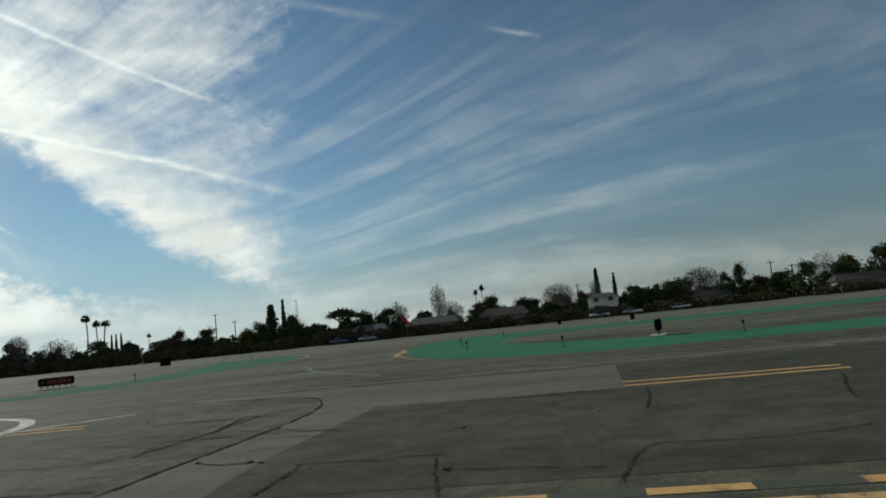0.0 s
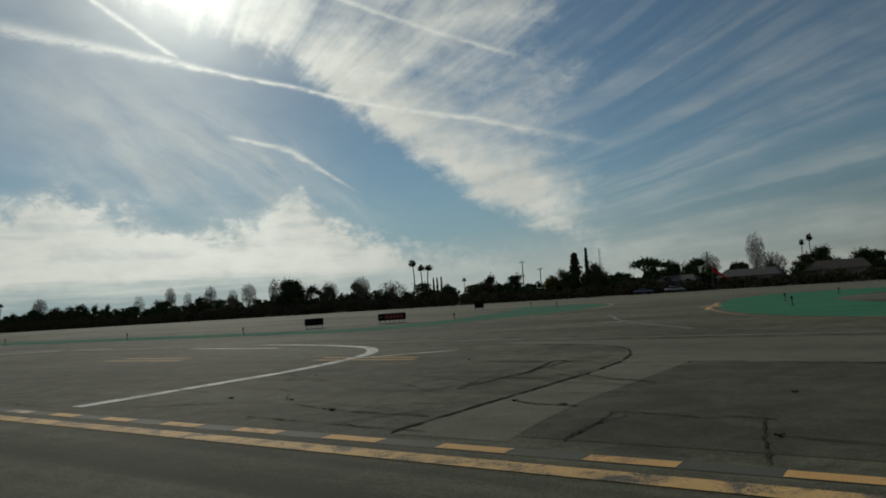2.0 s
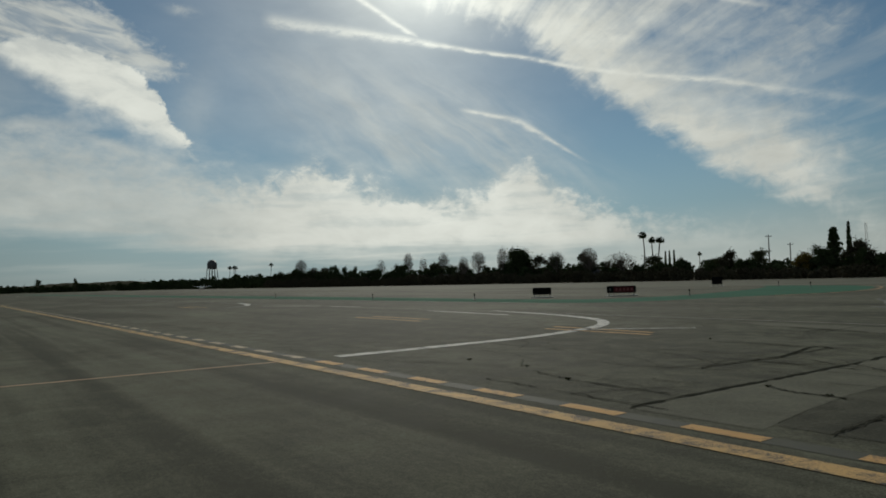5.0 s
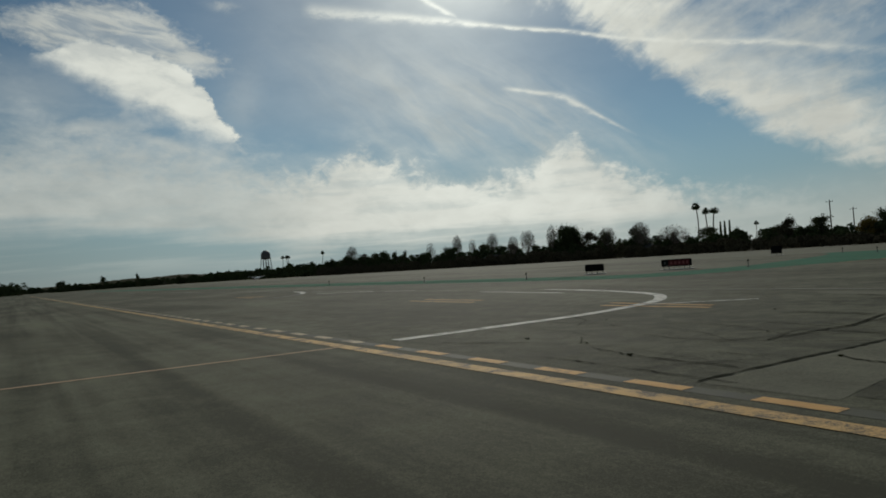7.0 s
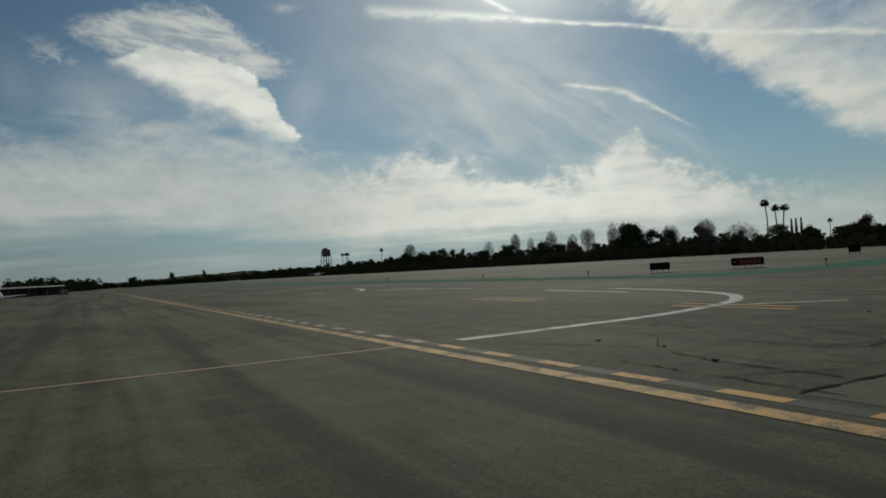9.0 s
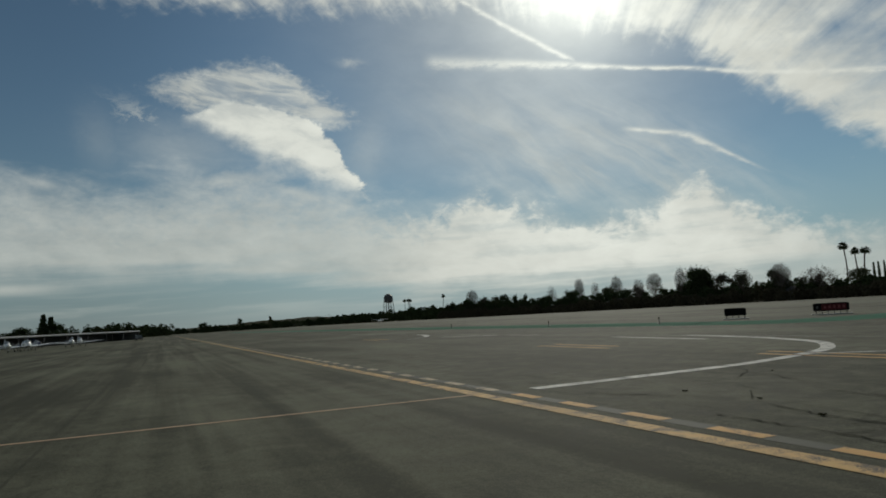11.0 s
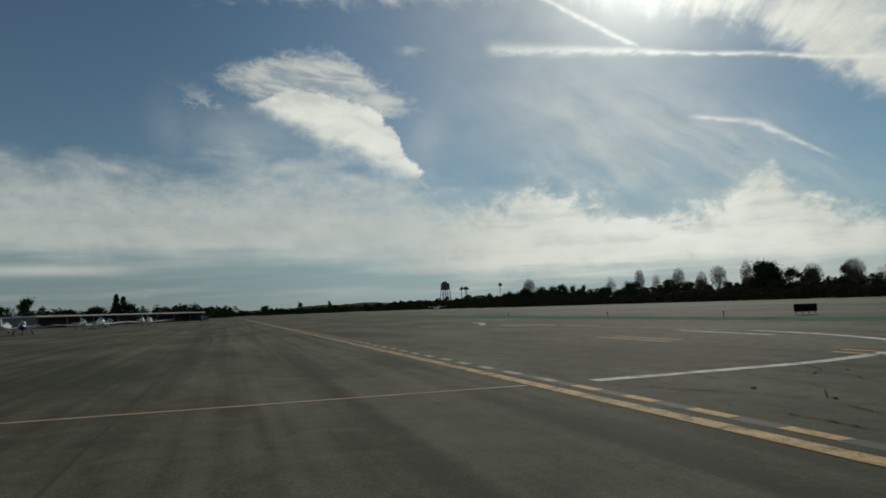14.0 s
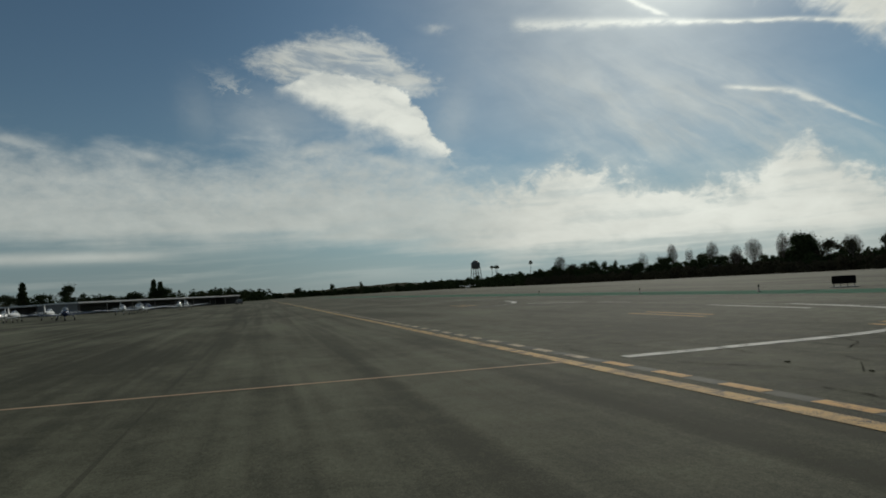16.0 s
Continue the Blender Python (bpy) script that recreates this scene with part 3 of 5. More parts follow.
def fine_cracks():
    """Hairline cracks that wander and fork over the old paving past the boundary line."""
    rng = random.Random(77)
    bm = bmesh.new()
    for k in range(60):
        x, y = rng.uniform(-19.0, -5.6), 7.1 + 15.5 * rng.random() ** 1.3
        a = rng.choice((0.0, 0.0, 0.1, 1.5)) + rng.gauss(0, 0.16)
        n, w = rng.randint(6, 22), rng.uniform(0.010, 0.024) * (1 + 0.06 * y)
        pts, wide = [], []
        for j in range(n):
            pts.append((x, y))
            wide.append(w * rng.uniform(0.3, 1.3) * (1 - 0.7 * abs(2 * j / n - 1)))
            a += rng.gauss(0, 0.11)
            x, y = x + 0.17 * math.cos(a), max(7.0, y + 0.17 * math.sin(a))
        ribbon_bm(pts, wide, 0.012, bm)
    return tagged(mesh_object("fine_cracks", bm, SEAL), "fine branching hairline cracks in old asphalt", "pavement crack", kind="stuff")


fine_cracks()
JOINT = asphalt("dark_joint_asphalt", (0.036, 0.036, 0.026), (0.092, 0.092, 0.066))
tagged(mesh_object("paving_joint", ribbon_bm([(-4 - 4 * k, -1.82 + 0.015 * math.sin(k * 1.7)) for k in range(40)], [0.065 + 0.025 * math.sin(k * 2.3) for k in range(40)], 0.004), JOINT), "long dark straight joint in the asphalt", "paving joint", kind="structure")
tagged(mesh_object("old_paint_strip", ribbon_bm([(-90, 6.6), (-9, 6.6), (2, 6.62), (40, 6.62)], 0.30, 0.004), worn_paint("grey_blanking_paint", (0.105, 0.108, 0.090), 0.10, (0.085, 0.086, 0.064))), "greyish strip of blanked-out old paint", "line marking", kind="structure")


def leaf_mat(name, dark, light):
    m = material(name, dark, 1.0, spec=0.0)
    t = m.node_tree
    g = t.nodes.new("ShaderNodeNewGeometry")
    x, y, z = world_place(m)
    patch = noise_value(t, x, y, z, 0.35, 3.0)
    fac = (V(t, g.outputs["Random Per Island"]) * 0.6 + patch * 0.8 - 0.2).sat()
    return paint(m, blend(m, fac, dark, light))


DRY_WEED = leaf_mat("weed_leaf", (0.03, 0.035, 0.015), (0.07, 0.07, 0.03))


def weed(seed):
    rng = random.Random(seed)
    bm = bmesh.new()
    for _ in range(26):
        a, r, h = rng.random() * 6.28, 0.05 + 0.12 * rng.random(), 0.02 + 0.07 * rng.random()
        c, s = math.cos(a), math.sin(a)
        w = 0.012
        pts = [(-s * w, c * w, 0), (s * w, -c * w, 0), (c * r * 0.6 + s * w, s * r * 0.6 - c * w, h), (c * r, s * r, h * 0.7)]
        bm.faces.new([bm.verts.new(p) for p in pts])
    return mesh_object("weed_tuft", bm, DRY_WEED)


for n, (x, y, k) in enumerate(((-1.6, 8.1, 1.1), (-1.9, 11.2, 0.9), (-8.3, 8.25, 1.2), (-11.7, 8.9, 1.0), (-10.05, 9.0, 0.9), (0.3, 11.9, 0.6), (-5.7, 9.7, 0.9), (-4.75, 9.5, 1.0), (-10.6, 15.9, 0.8), (-4.5, 15.2, 0.8), (-13.0, 12.5, 0.7))):
    ob = weed(n)
    ob.matrix_world = Matrix.Translation((x, y, 0.005)) @ Matrix.Scale(k * 0.42, 4)
    tagged(ob, "small dark weed growing from a pavement crack", "weed", "weeds in the paving")

# ---- trees ----
BARK = material("bark", (0.10, 0.08, 0.06), 0.9)
BARK_PALE = material("pale_bark", (0.20, 0.17, 0.14), 0.9)
TWIG = material("twigs", (0.13, 0.11, 0.09), 0.9)
LEAF = leaf_mat("dark_evergreen_leaf", (0.028, 0.038, 0.018), (0.075, 0.095, 0.042))
LEAF_OLIVE = leaf_mat("olive_leaf", (0.045, 0.052, 0.026), (0.11, 0.115, 0.055))
LEAF_YELLOW = leaf_mat("yellowing_leaf", (0.10, 0.075, 0.02), (0.20, 0.15, 0.04))
FROND = leaf_mat("palm_frond", (0.028, 0.04, 0.018), (0.07, 0.085, 0.04))
BROWN_SCRUB = leaf_mat("dry_scrub", (0.045, 0.042, 0.027), (0.105, 0.092, 0.06))


def quads_object(name, centres, sizes, mat, parent=None, seed=0, flat=0.5, cells=None):
    """Small leaf blades at the given centres, turned at random."""
    rng = np.random.default_rng(seed)
    c = np.asarray(centres, float)
    n = len(c)
    a = rng.normal(size=(n, 3))
    a /= np.linalg.norm(a, axis=1)[:, None]
    b = np.cross(a, rng.normal(size=(n, 3)))
    b /= np.linalg.norm(b, axis=1)[:, None]
    s = (np.asarray(sizes, float) * rng.uniform(0.6, 1.4, n))[:, None]
    v = np.stack([c - a * s, c + b * s * flat, c + a * s, c - b * s * flat], 1).reshape(-1, 3)
    f = np.arange(4 * n).reshape(-1, 4)
    me = bpy.data.meshes.new(name)
    me.from_pydata(v.tolist(), [], f.tolist())
    me.materials.append(mat)
    ob = new(name, me)
    if parent is not None:
        ob.parent = parent
    return ob


def limb(bm, a, b, r0, r1, sides=5):
    a, b = Vector(a), Vector(b)
    d = (b - a).normalized()
    x = d.orthogonal().normalized()
    y = d.cross(x)
    rings = []
    for p, r in ((a, r0), (b, r1)):
        rings.append([bm.verts.new(p + (x * math.cos(k * 2 * math.pi / sides) + y * math.sin(k * 2 * math.pi / sides)) * r) for k in range(sides)])
    for k in range(sides):
        bm.faces.new((rings[0][k], rings[0][(k + 1) % sides], rings[1][(k + 1) % sides], rings[1][k]))
    bm.faces.new(rings[1])


def tree_base(name, label, category="tree", group=""):
    ob = new(name)
    ob.empty_display_size = 0.5
    return tagged(ob, label, category, group)


def broadleaf(seed, mat, label, shape=(1.0, 1.0), name="broadleaf_tree", low=0.02, clumps=34):
    """A crown of uneven clumps on a forked trunk, 10 m high and 10 m wide."""
    rng = random.Random(seed)
    ob = tree_base(name, label)
    bm = bmesh.new()
    limb(bm, (0, 0, 0), (0.1, 0, 2.6), 0.34, 0.26, 8)
    centres, sizes, tips = [], [], []
    for k in range(clumps):
        a, h = rng.random() * 6.283, low + (1 - low) * rng.random()
        wide = math.sin(math.pi * min(1, 0.22 + 0.72 * h)) ** 0.7
        r = 3.9 * wide * math.sqrt(rng.random()) * shape[0]
        c = Vector((r * math.cos(a), r * math.sin(a), 10 * h * shape[1] * 0.92 - 0.3))
        rad = 0.8 + 0.8 * rng.random()
        if h > 0.35:
            tips.append(c)
        for _ in range(150):
            q = Vector((rng.gauss(0, 1), rng.gauss(0, 1), rng.gauss(0, 0.8)))
            q = c + q * rad * 0.55
            q.z = max(q.z, 0.15)
            centres.append(q)
            sizes.append(0.27)
    for c in tips[::2]:
        mid = Vector((c.x * 0.4, c.y * 0.4, 2.4 + 0.4 * (c.z - 2.4)))
        limb(bm, (0.1, 0, 2.2), mid, 0.17, 0.1)
        limb(bm, mid, c, 0.1, 0.03, 4)
    part("trunk", bm, BARK, ob)
    quads_object("crown", centres, sizes, mat, ob, seed)
    return ob


def bare_tree(seed):
    """A leafless winter tree with a haze of fine twigs, 10 m high and 6 m wide."""
    rng = random.Random(seed)
    ob = tree_base("bare_tree", "leafless winter tree with a rounded haze of fine twigs")
    bm, fine = bmesh.new(), bmesh.new()
    limb(bm, (0, 0, 0), (0.05, 0, 3.2), 0.17, 0.13, 6)
    for k in range(16):
        a, h = k * 2.4, rng.uniform(0.15, 1.0)
        r = 2.6 * math.sqrt(rng.random())
        end = Vector((r * math.cos(a), r * math.sin(a), 4.2 + 5.2 * h - 0.25 * r))
        mid = Vector((end.x * 0.4, end.y * 0.4, 2.6 + 0.45 * (end.z - 2.6)))
        limb(bm, (0.05, 0, 2.3 + 0.9 * rng.random()), mid, 0.09, 0.055, 4)
        limb(bm, mid, end, 0.055, 0.02, 3)
    for _ in range(2100):
        d = Vector((rng.gauss(0, 1), rng.gauss(0, 1), rng.gauss(0, 1))).normalized() * rng.random() ** 0.45
        q = Vector((d.x * 2.75, d.y * 2.75, 6.2 + d.z * 3.3))
        e = (Vector((d.x, d.y, d.z * 0.6 + 0.7)) + Vector((rng.gauss(0, 0.4), rng.gauss(0, 0.4), rng.gauss(0, 0.3)))).normalized()
        s = e.orthogonal().normalized() * 0.020
        n = rng.uniform(0.4, 1.0)
        m = q + e * n * 0.5 + Vector((rng.gauss(0, 0.08), rng.gauss(0, 0.08), 0))
        fine.faces.new([fine.verts.new(p) for p in (q - s, q + s, m + s, q + e * n, m - s)])
    part("trunk", bm, BARK_PALE, ob)
    part("crown", fine, TWIG, ob)
    return ob


def palm(seed):
    """A tall fan palm 10 m high with a head 2 m wide and a skirt of dead fronds."""
    rng = random.Random(seed)
    ob = tree_base("fan_palm", "tall thin fan palm with a small dark head", "palm tree")
    bm = bmesh.new()
    pts = [Vector((0.12 * math.sin(k * 0.6 + seed), 0.1 * math.cos(k * 0.7), k * 0.93)) for k in range(11)]
    for a, b in zip(pts, pts[1:]):
        limb(bm, a, b, 0.11, 0.10, 7)
    part("trunk", bm, BARK, ob)
    head = pts[-1]
    bm = bmesh.new()
    for k in range(110):
        a = rng.random() * 6.283
        up = rng.uniform(-0.75, 0.95)
        d = Vector((math.cos(a) * math.sqrt(1 - up * up), math.sin(a) * math.sqrt(1 - up * up), up))
        side = d.cross(Vector((0, 0, 1))).normalized()
        n = 0.18 + 0.42 * rng.random()
        stem = head + d * n
        for j in range(5):
            s = (j - 2) / 2
            tip = stem + (d + side * s * 0.8).normalized() * (0.55 - 0.1 * abs(s)) + Vector((0, 0, -0.12 - 0.1 * abs(s)))
            w = side * 0.12
            bm.faces.new([bm.verts.new(p) for p in (stem - w, stem + w, tip)])
        bm.faces.new([bm.verts.new(p) for p in (head - side * 0.015, head + side * 0.015, stem)])
    part("fronds", bm, FROND, ob)
    return ob


def cypress(seed):
    rng = random.Random(seed)
    ob = tree_base("cypress", "narrow dark column-shaped cypress", "cypress tree")
    bm = bmesh.new()
    limb(bm, (0, 0, 0), (0, 0, 8), 0.16, 0.04, 6)
    part("trunk", bm, BARK, ob)
    centres = []
    for _ in range(1100):
        h = rng.random()
        r = 0.62 * (math.sin(math.pi * min(1.0, 0.12 + h * 0.88)) ** 0.55) * (1 - 0.35 * h) * math.sqrt(rng.random())
        a = rng.random() * 6.283
        centres.append((r * math.cos(a), r * math.sin(a), 0.2 + 9.7 * h))
    quads_object("crown", centres, [0.3] * len(centres), LEAF, ob, seed)
    return ob


def conifer(seed):
    rng = random.Random(seed)
    ob = tree_base("conifer", "dark pointed conifer with ragged tiers", "conifer tree")
    bm = bmesh.new()
    limb(bm, (0, 0, 0), (0, 0, 9.6), 0.24, 0.03, 6)
    centres = []
    for k in range(46):
        h = 0.14 + 0.84 * k / 46
        a = k * 2.4
        r = 3.1 * (1.05 - h) * rng.uniform(0.6, 1.1)
        tip = Vector((r * math.cos(a), r * math.sin(a), h * 10 - 0.12 * r))
        limb(bm, (0, 0, h * 10), tip, 0.05, 0.015, 3)
        for j in range(44):
            s = 0.15 + 0.85 * rng.random()
            centres.append(Vector((0, 0, h * 10)).lerp(tip, s) + Vector((rng.gauss(0, 0.22), rng.gauss(0, 0.22), rng.gauss(0, 0.14))))
    part("trunk", bm, BARK, ob)
    quads_object("crown", centres, [0.36] * len(centres), LEAF, ob, seed)
    return ob


def umbrella_tree(seed):
    rng = random.Random(seed)
    ob = tree_base("umbrella_pine", "flat-topped umbrella-shaped pine with bare limbs", "pine tree")
    bm = bmesh.new()
    limb(bm, (0, 0, 0), (0.2, 0, 4.0), 0.4, 0.28, 8)
    centres = []
    for k in range(24):
        a, r = k * 2.4, 4.4 * math.sqrt((k + 0.5) / 24)
        c = Vector((r * math.cos(a), r * math.sin(a), 9.0 - 0.09 * r * r + rng.uniform(-0.4, 0.4)))
        limb(bm, (0.2, 0, 3.8), Vector((c.x * 0.45, c.y * 0.45, 6.3)), 0.13, 0.09, 4)
        limb(bm, Vector((c.x * 0.45, c.y * 0.45, 6.3)), c, 0.09, 0.03, 4)
        for _ in range(95):
            centres.append(c + Vector((rng.gauss(0, 0.75), rng.gauss(0, 0.75), rng.gauss(0, 0.32))))
    part("trunk", bm, BARK, ob)
    quads_object("crown", centres, [0.28] * len(centres), LEAF, ob, seed)
    return ob


WTOWER_PLACES = ((-1096, 348, 44.8, 18.9),)
PALM_PLACES = ((-653, 224, 21.1, 4.5), (-652, 228, 21.4, 4.5), (-651, 229, 20.8, 4.5), (-556, 226, 20.8, 3.9), (-189, 246, 20.7, 4.0), (-186, 248, 18.2, 3.8), (-184.0, 250, 18.1, 4.4), (-220, 334, 13.8, 3.0), (-196, 349, 12.2, 3.0), (-193, 350, 12.4, 3.0), (-39, 298, 16.1, 2.5), (-36, 298, 17.9, 2.7),)
BARE_PLACES = ((-386, 176, 17.2, 8.4), (-301, 181, 13.4, 5.8), (-276, 181, 15.8, 5.4), (-256, 176, 13.0, 4.1), (-246, 180, 14.4, 6.0), (-216, 168, 11.4, 4.9), (-213, 173, 13.5, 6.8), (-195, 170, 13.9, 4.7), (-172, 175, 11.2, 6.9), (-149, 166, 11.3, 6.6), (-139, 169, 9.1, 10.8), (-45, 180, 9.0, 6.9), (-32, 171, 12.9, 4.6), (-31, 181, 8.2, 9.1), (-2, 169, 9.3, 9.0), (7, 171, 9.6, 3.5), (31, 168, 9.4, 9.8), (57, 166, 9.9, 5.8),)
BUSH_PLACES = ((-371, 178, 12.5, 10.1), (19, 172, 6.6, 7.1),)
OAK_PLACES = ((-352, 179, 9.6, 6.5), (-341, 181, 10.8, 5.7), (-323, 178, 10.7, 4.2), (-278, 166, 8.2, 5.8), (-273, 173, 10.6, 6.9), (-117, 168, 6.4, 3.7), (-112, 179, 6.5, 7.8), (-98, 168, 5.0, 6.4), (-79, 168, 8.2, 6.1), (-70, 169, 6.9, 3.3), (-55, 182, 8.3, 5.9), (-19, 175, 8.4, 7.2), (-11, 177, 7.5, 6.5), (-2, 181, 7.0, 6.7), (24, 169, 7.0, 7.0), (39, 167, 9.3, 4.5), (48, 171, 6.0, 3.6), (57, 176, 8.3, 7.6), (66, 177, 9.0, 7.0), (71, 171, 10.3, 9.1), (-468, -58, 13.0, 11.6), (-458, -111, 16.6, 12.4), (-449, -142, 12.2, 15.4), (-455, -125, 11.9, 15.4), (-463, -91, 9.5, 23.2), (-465, -75, 10.0, 19.3), (-470, -36, 8.6, 9.6), (-801, -17, 13.0, 11.8), (-800, 42, 12.0, 13.1), (-797, 80, 13.5, 9.2), (-793, 112, 14.5, 5.3),)
CYP_PLACES = ((-142, 196, 9.6, 1.0), (-149, 208, 10.3, 1.0), (-145, 205, 10.2, 1.0), (-89, 207, 15.5, 1.5), (9, 204, 13.7, 1.7), (9, 209, 14.1, 1.5), (14, 207, 12.1, 1.5),)
POLE_PLACES = ((-102, 188, 12.2, 0.4), (-96, 188, 9.6, 0.3), (-47, 188, 9.9, 0.3), (3, 188, 9.3, 0.3), (52, 188, 9.7, 0.3), (57, 188, 8.4, 0.3),)
YEL_PLACES = ((-83, 168, 6.7, 6.2), (43, 163, 2.7, 3.5),)
PINE_PLACES = ((-86, 191, 13.3, 3.4), (-467, -65, 17.6, 4.6), (-467, -61, 16.0, 4.6), (-452, -134, 19.0, 5.4),)
MAST_PLACES = ((-93, 228, 16.2, 0.6),)
UMB_PLACES = ((-57, 170, 9.1, 8.1),)
HOUSE_PLACES = ((8, 171, 5.2, 6.5),)


def plant(makers, places, wide, group, base_z=0.0):
    """Sets one template of each maker out over the places, turned and stretched to height and width."""
    made = []
    for n, (x, y, high, across) in enumerate(places):
        k = n % len(makers)
        m = Matrix.Translation((x, y, base_z)) @ Matrix.Rotation(n * 1.7, 4, "Z") @ Matrix.Diagonal((across / wide, across / wide, high / 10, 1))
        if n < len(makers):
            ob = makers[k]
            ob.matrix_basis = m
            made.append(ob)
        else:
            ob = made[k].copy()
            bpy.data.objects.remove(ob)
            keep = made[k].matrix_basis.copy()
            made[k].matrix_basis = Matrix.Identity(4)
            ob = copy_thing(made[k], m)
            made[k].matrix_basis = keep
        ob["group"] = group


EV = "dense dark evergreen tree with an uneven rounded crown"
plant([broadleaf(21, LEAF, EV), broadleaf(22, LEAF, EV), broadleaf(23, LEAF_OLIVE, "olive-green broadleaf tree with a loose crown"), broadleaf(24, LEAF, EV, low=0.2)], OAK_PLACES, 8.6, "evergreen trees behind the runway")
plant([broadleaf(28, LEAF, "large dense dark evergreen tree with a domed crown", low=0.0, clumps=95)], ((-189.5, 173, 13.4, 11.2),), 8.6, "evergreen trees behind the runway")
plant([broadleaf(31, BROWN_SCRUB, "brownish rounded shrubby tree")], BUSH_PLACES, 8.6, "brown trees behind the runway")
plant([broadleaf(41, LEAF_YELLOW, "low bush with yellowing leaves", name="yellow_bush")], YEL_PLACES, 8.6, "yellow bushes")
spread = random.Random(12)
ROW_PLACES = []
for k in range(46):
    along = -430 + 560 * (k + spread.random() * 0.8) / 46
    high = spread.uniform(5.0, 8.6) * (1.0 + max(0.0, -along) / 900)
    ROW_PLACES.append((along, 170 + spread.random() * 14, high, high * spread.uniform(0.55, 1.05)))
for k in range(26):
    along, high = -95 + 215 * (k + spread.random()) / 26, spread.uniform(4.6, 7.6)
    ROW_PLACES.append((along, 177 + spread.random() * 14, high, high * spread.uniform(0.8, 1.3)))
plant([broadleaf(25, LEAF_OLIVE, "small olive-green tree in the belt past the runway"), broadleaf(26, LEAF, "small dark tree in the belt past the runway"), broadleaf(27, BROWN_SCRUB, "small brownish tree in the belt past the runway")], ROW_PLACES, 8.6, "small trees past the runway")
plant([bare_tree(51), bare_tree(52), bare_tree(53)], BARE_PLACES, 6.5, "bare trees behind the runway")
plant([palm(61), palm(62)], PALM_PLACES, 1.75, "fan palms")
plant([cypress(71), cypress(72)], CYP_PLACES, 1.25, "cypresses")
plant([conifer(81), conifer(82)], PINE_PLACES, 2.6, "conifers")
plant([umbrella_tree(91)], UMB_PLACES, 9.4, "umbrella pines")


def woods(name, label, row, seed, mat, blades, size, depth):
    """A belt of scrub and small trees. row: x, y, height at points along it."""
    rng = np.random.default_rng(seed)
    row = np.array(row, float)
    leg = np.r_[0, np.cumsum(np.hypot(*np.diff(row[:, :2], axis=0).T))]
    n = int(leg[-1] / size[0])
    s = rng.uniform(0, leg[-1], n)
    cx, cy, ch = (np.interp(s, leg, row[:, k]) for k in range(3))
    hump = 0.55 + 0.45 * np.sin(s / 9.0 + 1.3 * np.sin(s / 23.0)) * np.sin(s / 31.0 + 2)
    top = ch * rng.uniform(0.45, 1.0, n) ** 0.8 * (0.6 + 0.45 * hump)
    centres, sizes = [], []
    for x, y, h in zip(cx, cy + rng.uniform(0, depth, n), top):
        k = blades
        z = np.abs(rng.beta(1.4, 1.3, k)) * h
        r = size[0] * 1.7 * np.sqrt(np.clip(1.02 - (z / h) ** 3, 0.04, 1))
        p = np.c_[x + rng.normal(0, 1, k) * r * 0.6, y + rng.normal(0, 1, k) * r * 0.6, z + 0.1]
        centres.append(p)
        sizes.append(np.full(k, size[1]))
    ob = quads_object(name, np.concatenate(centres), np.concatenate(sizes), mat, None, seed, 0.6)
    return tagged(ob, label, "trees", kind="stuff")


woods("far_woods", "dark continuous belt of shrubs and small trees", [(120, 163, 8.5), (60, 164, 7.6), (0, 164, 6.2), (-60, 165, 6.8), (-120, 165, 7.2), (-200, 166, 8.2), (-300, 168, 9.5), (-420, 172, 10.0)], 5, LEAF, 270, (1.0, 0.40), 14)
woods("far_woods", "brownish belt of dry scrub before the trees", [(120, 154, 3.4), (40, 154, 2.7), (0, 154, 3.0), (-60, 155, 3.6), (-160, 159, 5.2), (-300, 161, 5.6), (-420, 165, 6.0)], 6, BROWN_SCRUB, 190, (1.0, 0.30), 6)
woods("far_woods", "distant dark belt of trees on low rising ground", [(-410, 172, 10.0), (-520, 180, 11.5), (-680, 190, 12.5), (-820, 170, 11.5), (-900, 110, 9.5), (-930, 40, 9.0), (-920, -20, 9.5)], 7, LEAF, 170, (2.2, 0.9), 30)
woods("far_woods", "dark belt of trees behind the hangars", [(-640, -10, 12.0), (-520, -40, 12.5), (-470, -80, 13.5), (-460, -130, 14.5), (-455, -200, 15)], 8, LEAF, 150, (1.7, 0.6), 20)

# ---- low hill far beyond the runway ----
def far_hill():
    """A long low rise with scrub on it, highest behind the water tower."""
    rng = np.random.default_rng(9)
    bm = bmesh.new()
    rows = []
    for k in range(90):
        f = k / 89
        x, y = -1330 + 90 * math.sin(f * 3.0), -60 + 640 * f
        high = 15.0 * math.sin(math.pi * min(1.0, f * 0.85 + 0.02)) ** 0.8 + 1.6 * math.sin(f * 31) * math.sin(f * 13 + 1) + rng.uniform(-0.5, 0.5)
        rows.append([bm.verts.new((x + dx, y, max(0.01, high * h))) for dx, h in ((60, 0.0), (35, 0.45), (12, 0.85), (0, 1.0), (-40, 0.5), (-90, 0.0))])
    for a, b in zip(rows, rows[1:]):
        for k in range(5):
            f = bm.faces.new((a[k], b[k], b[k + 1], a[k + 1]))
            f.smooth = True
    bmesh.ops.recalc_face_normals(bm, faces=bm.faces)
    return tagged(mesh_object("far_hill", bm, HILL), "low dry scrubby hill on the horizon", "hill", kind="structure")


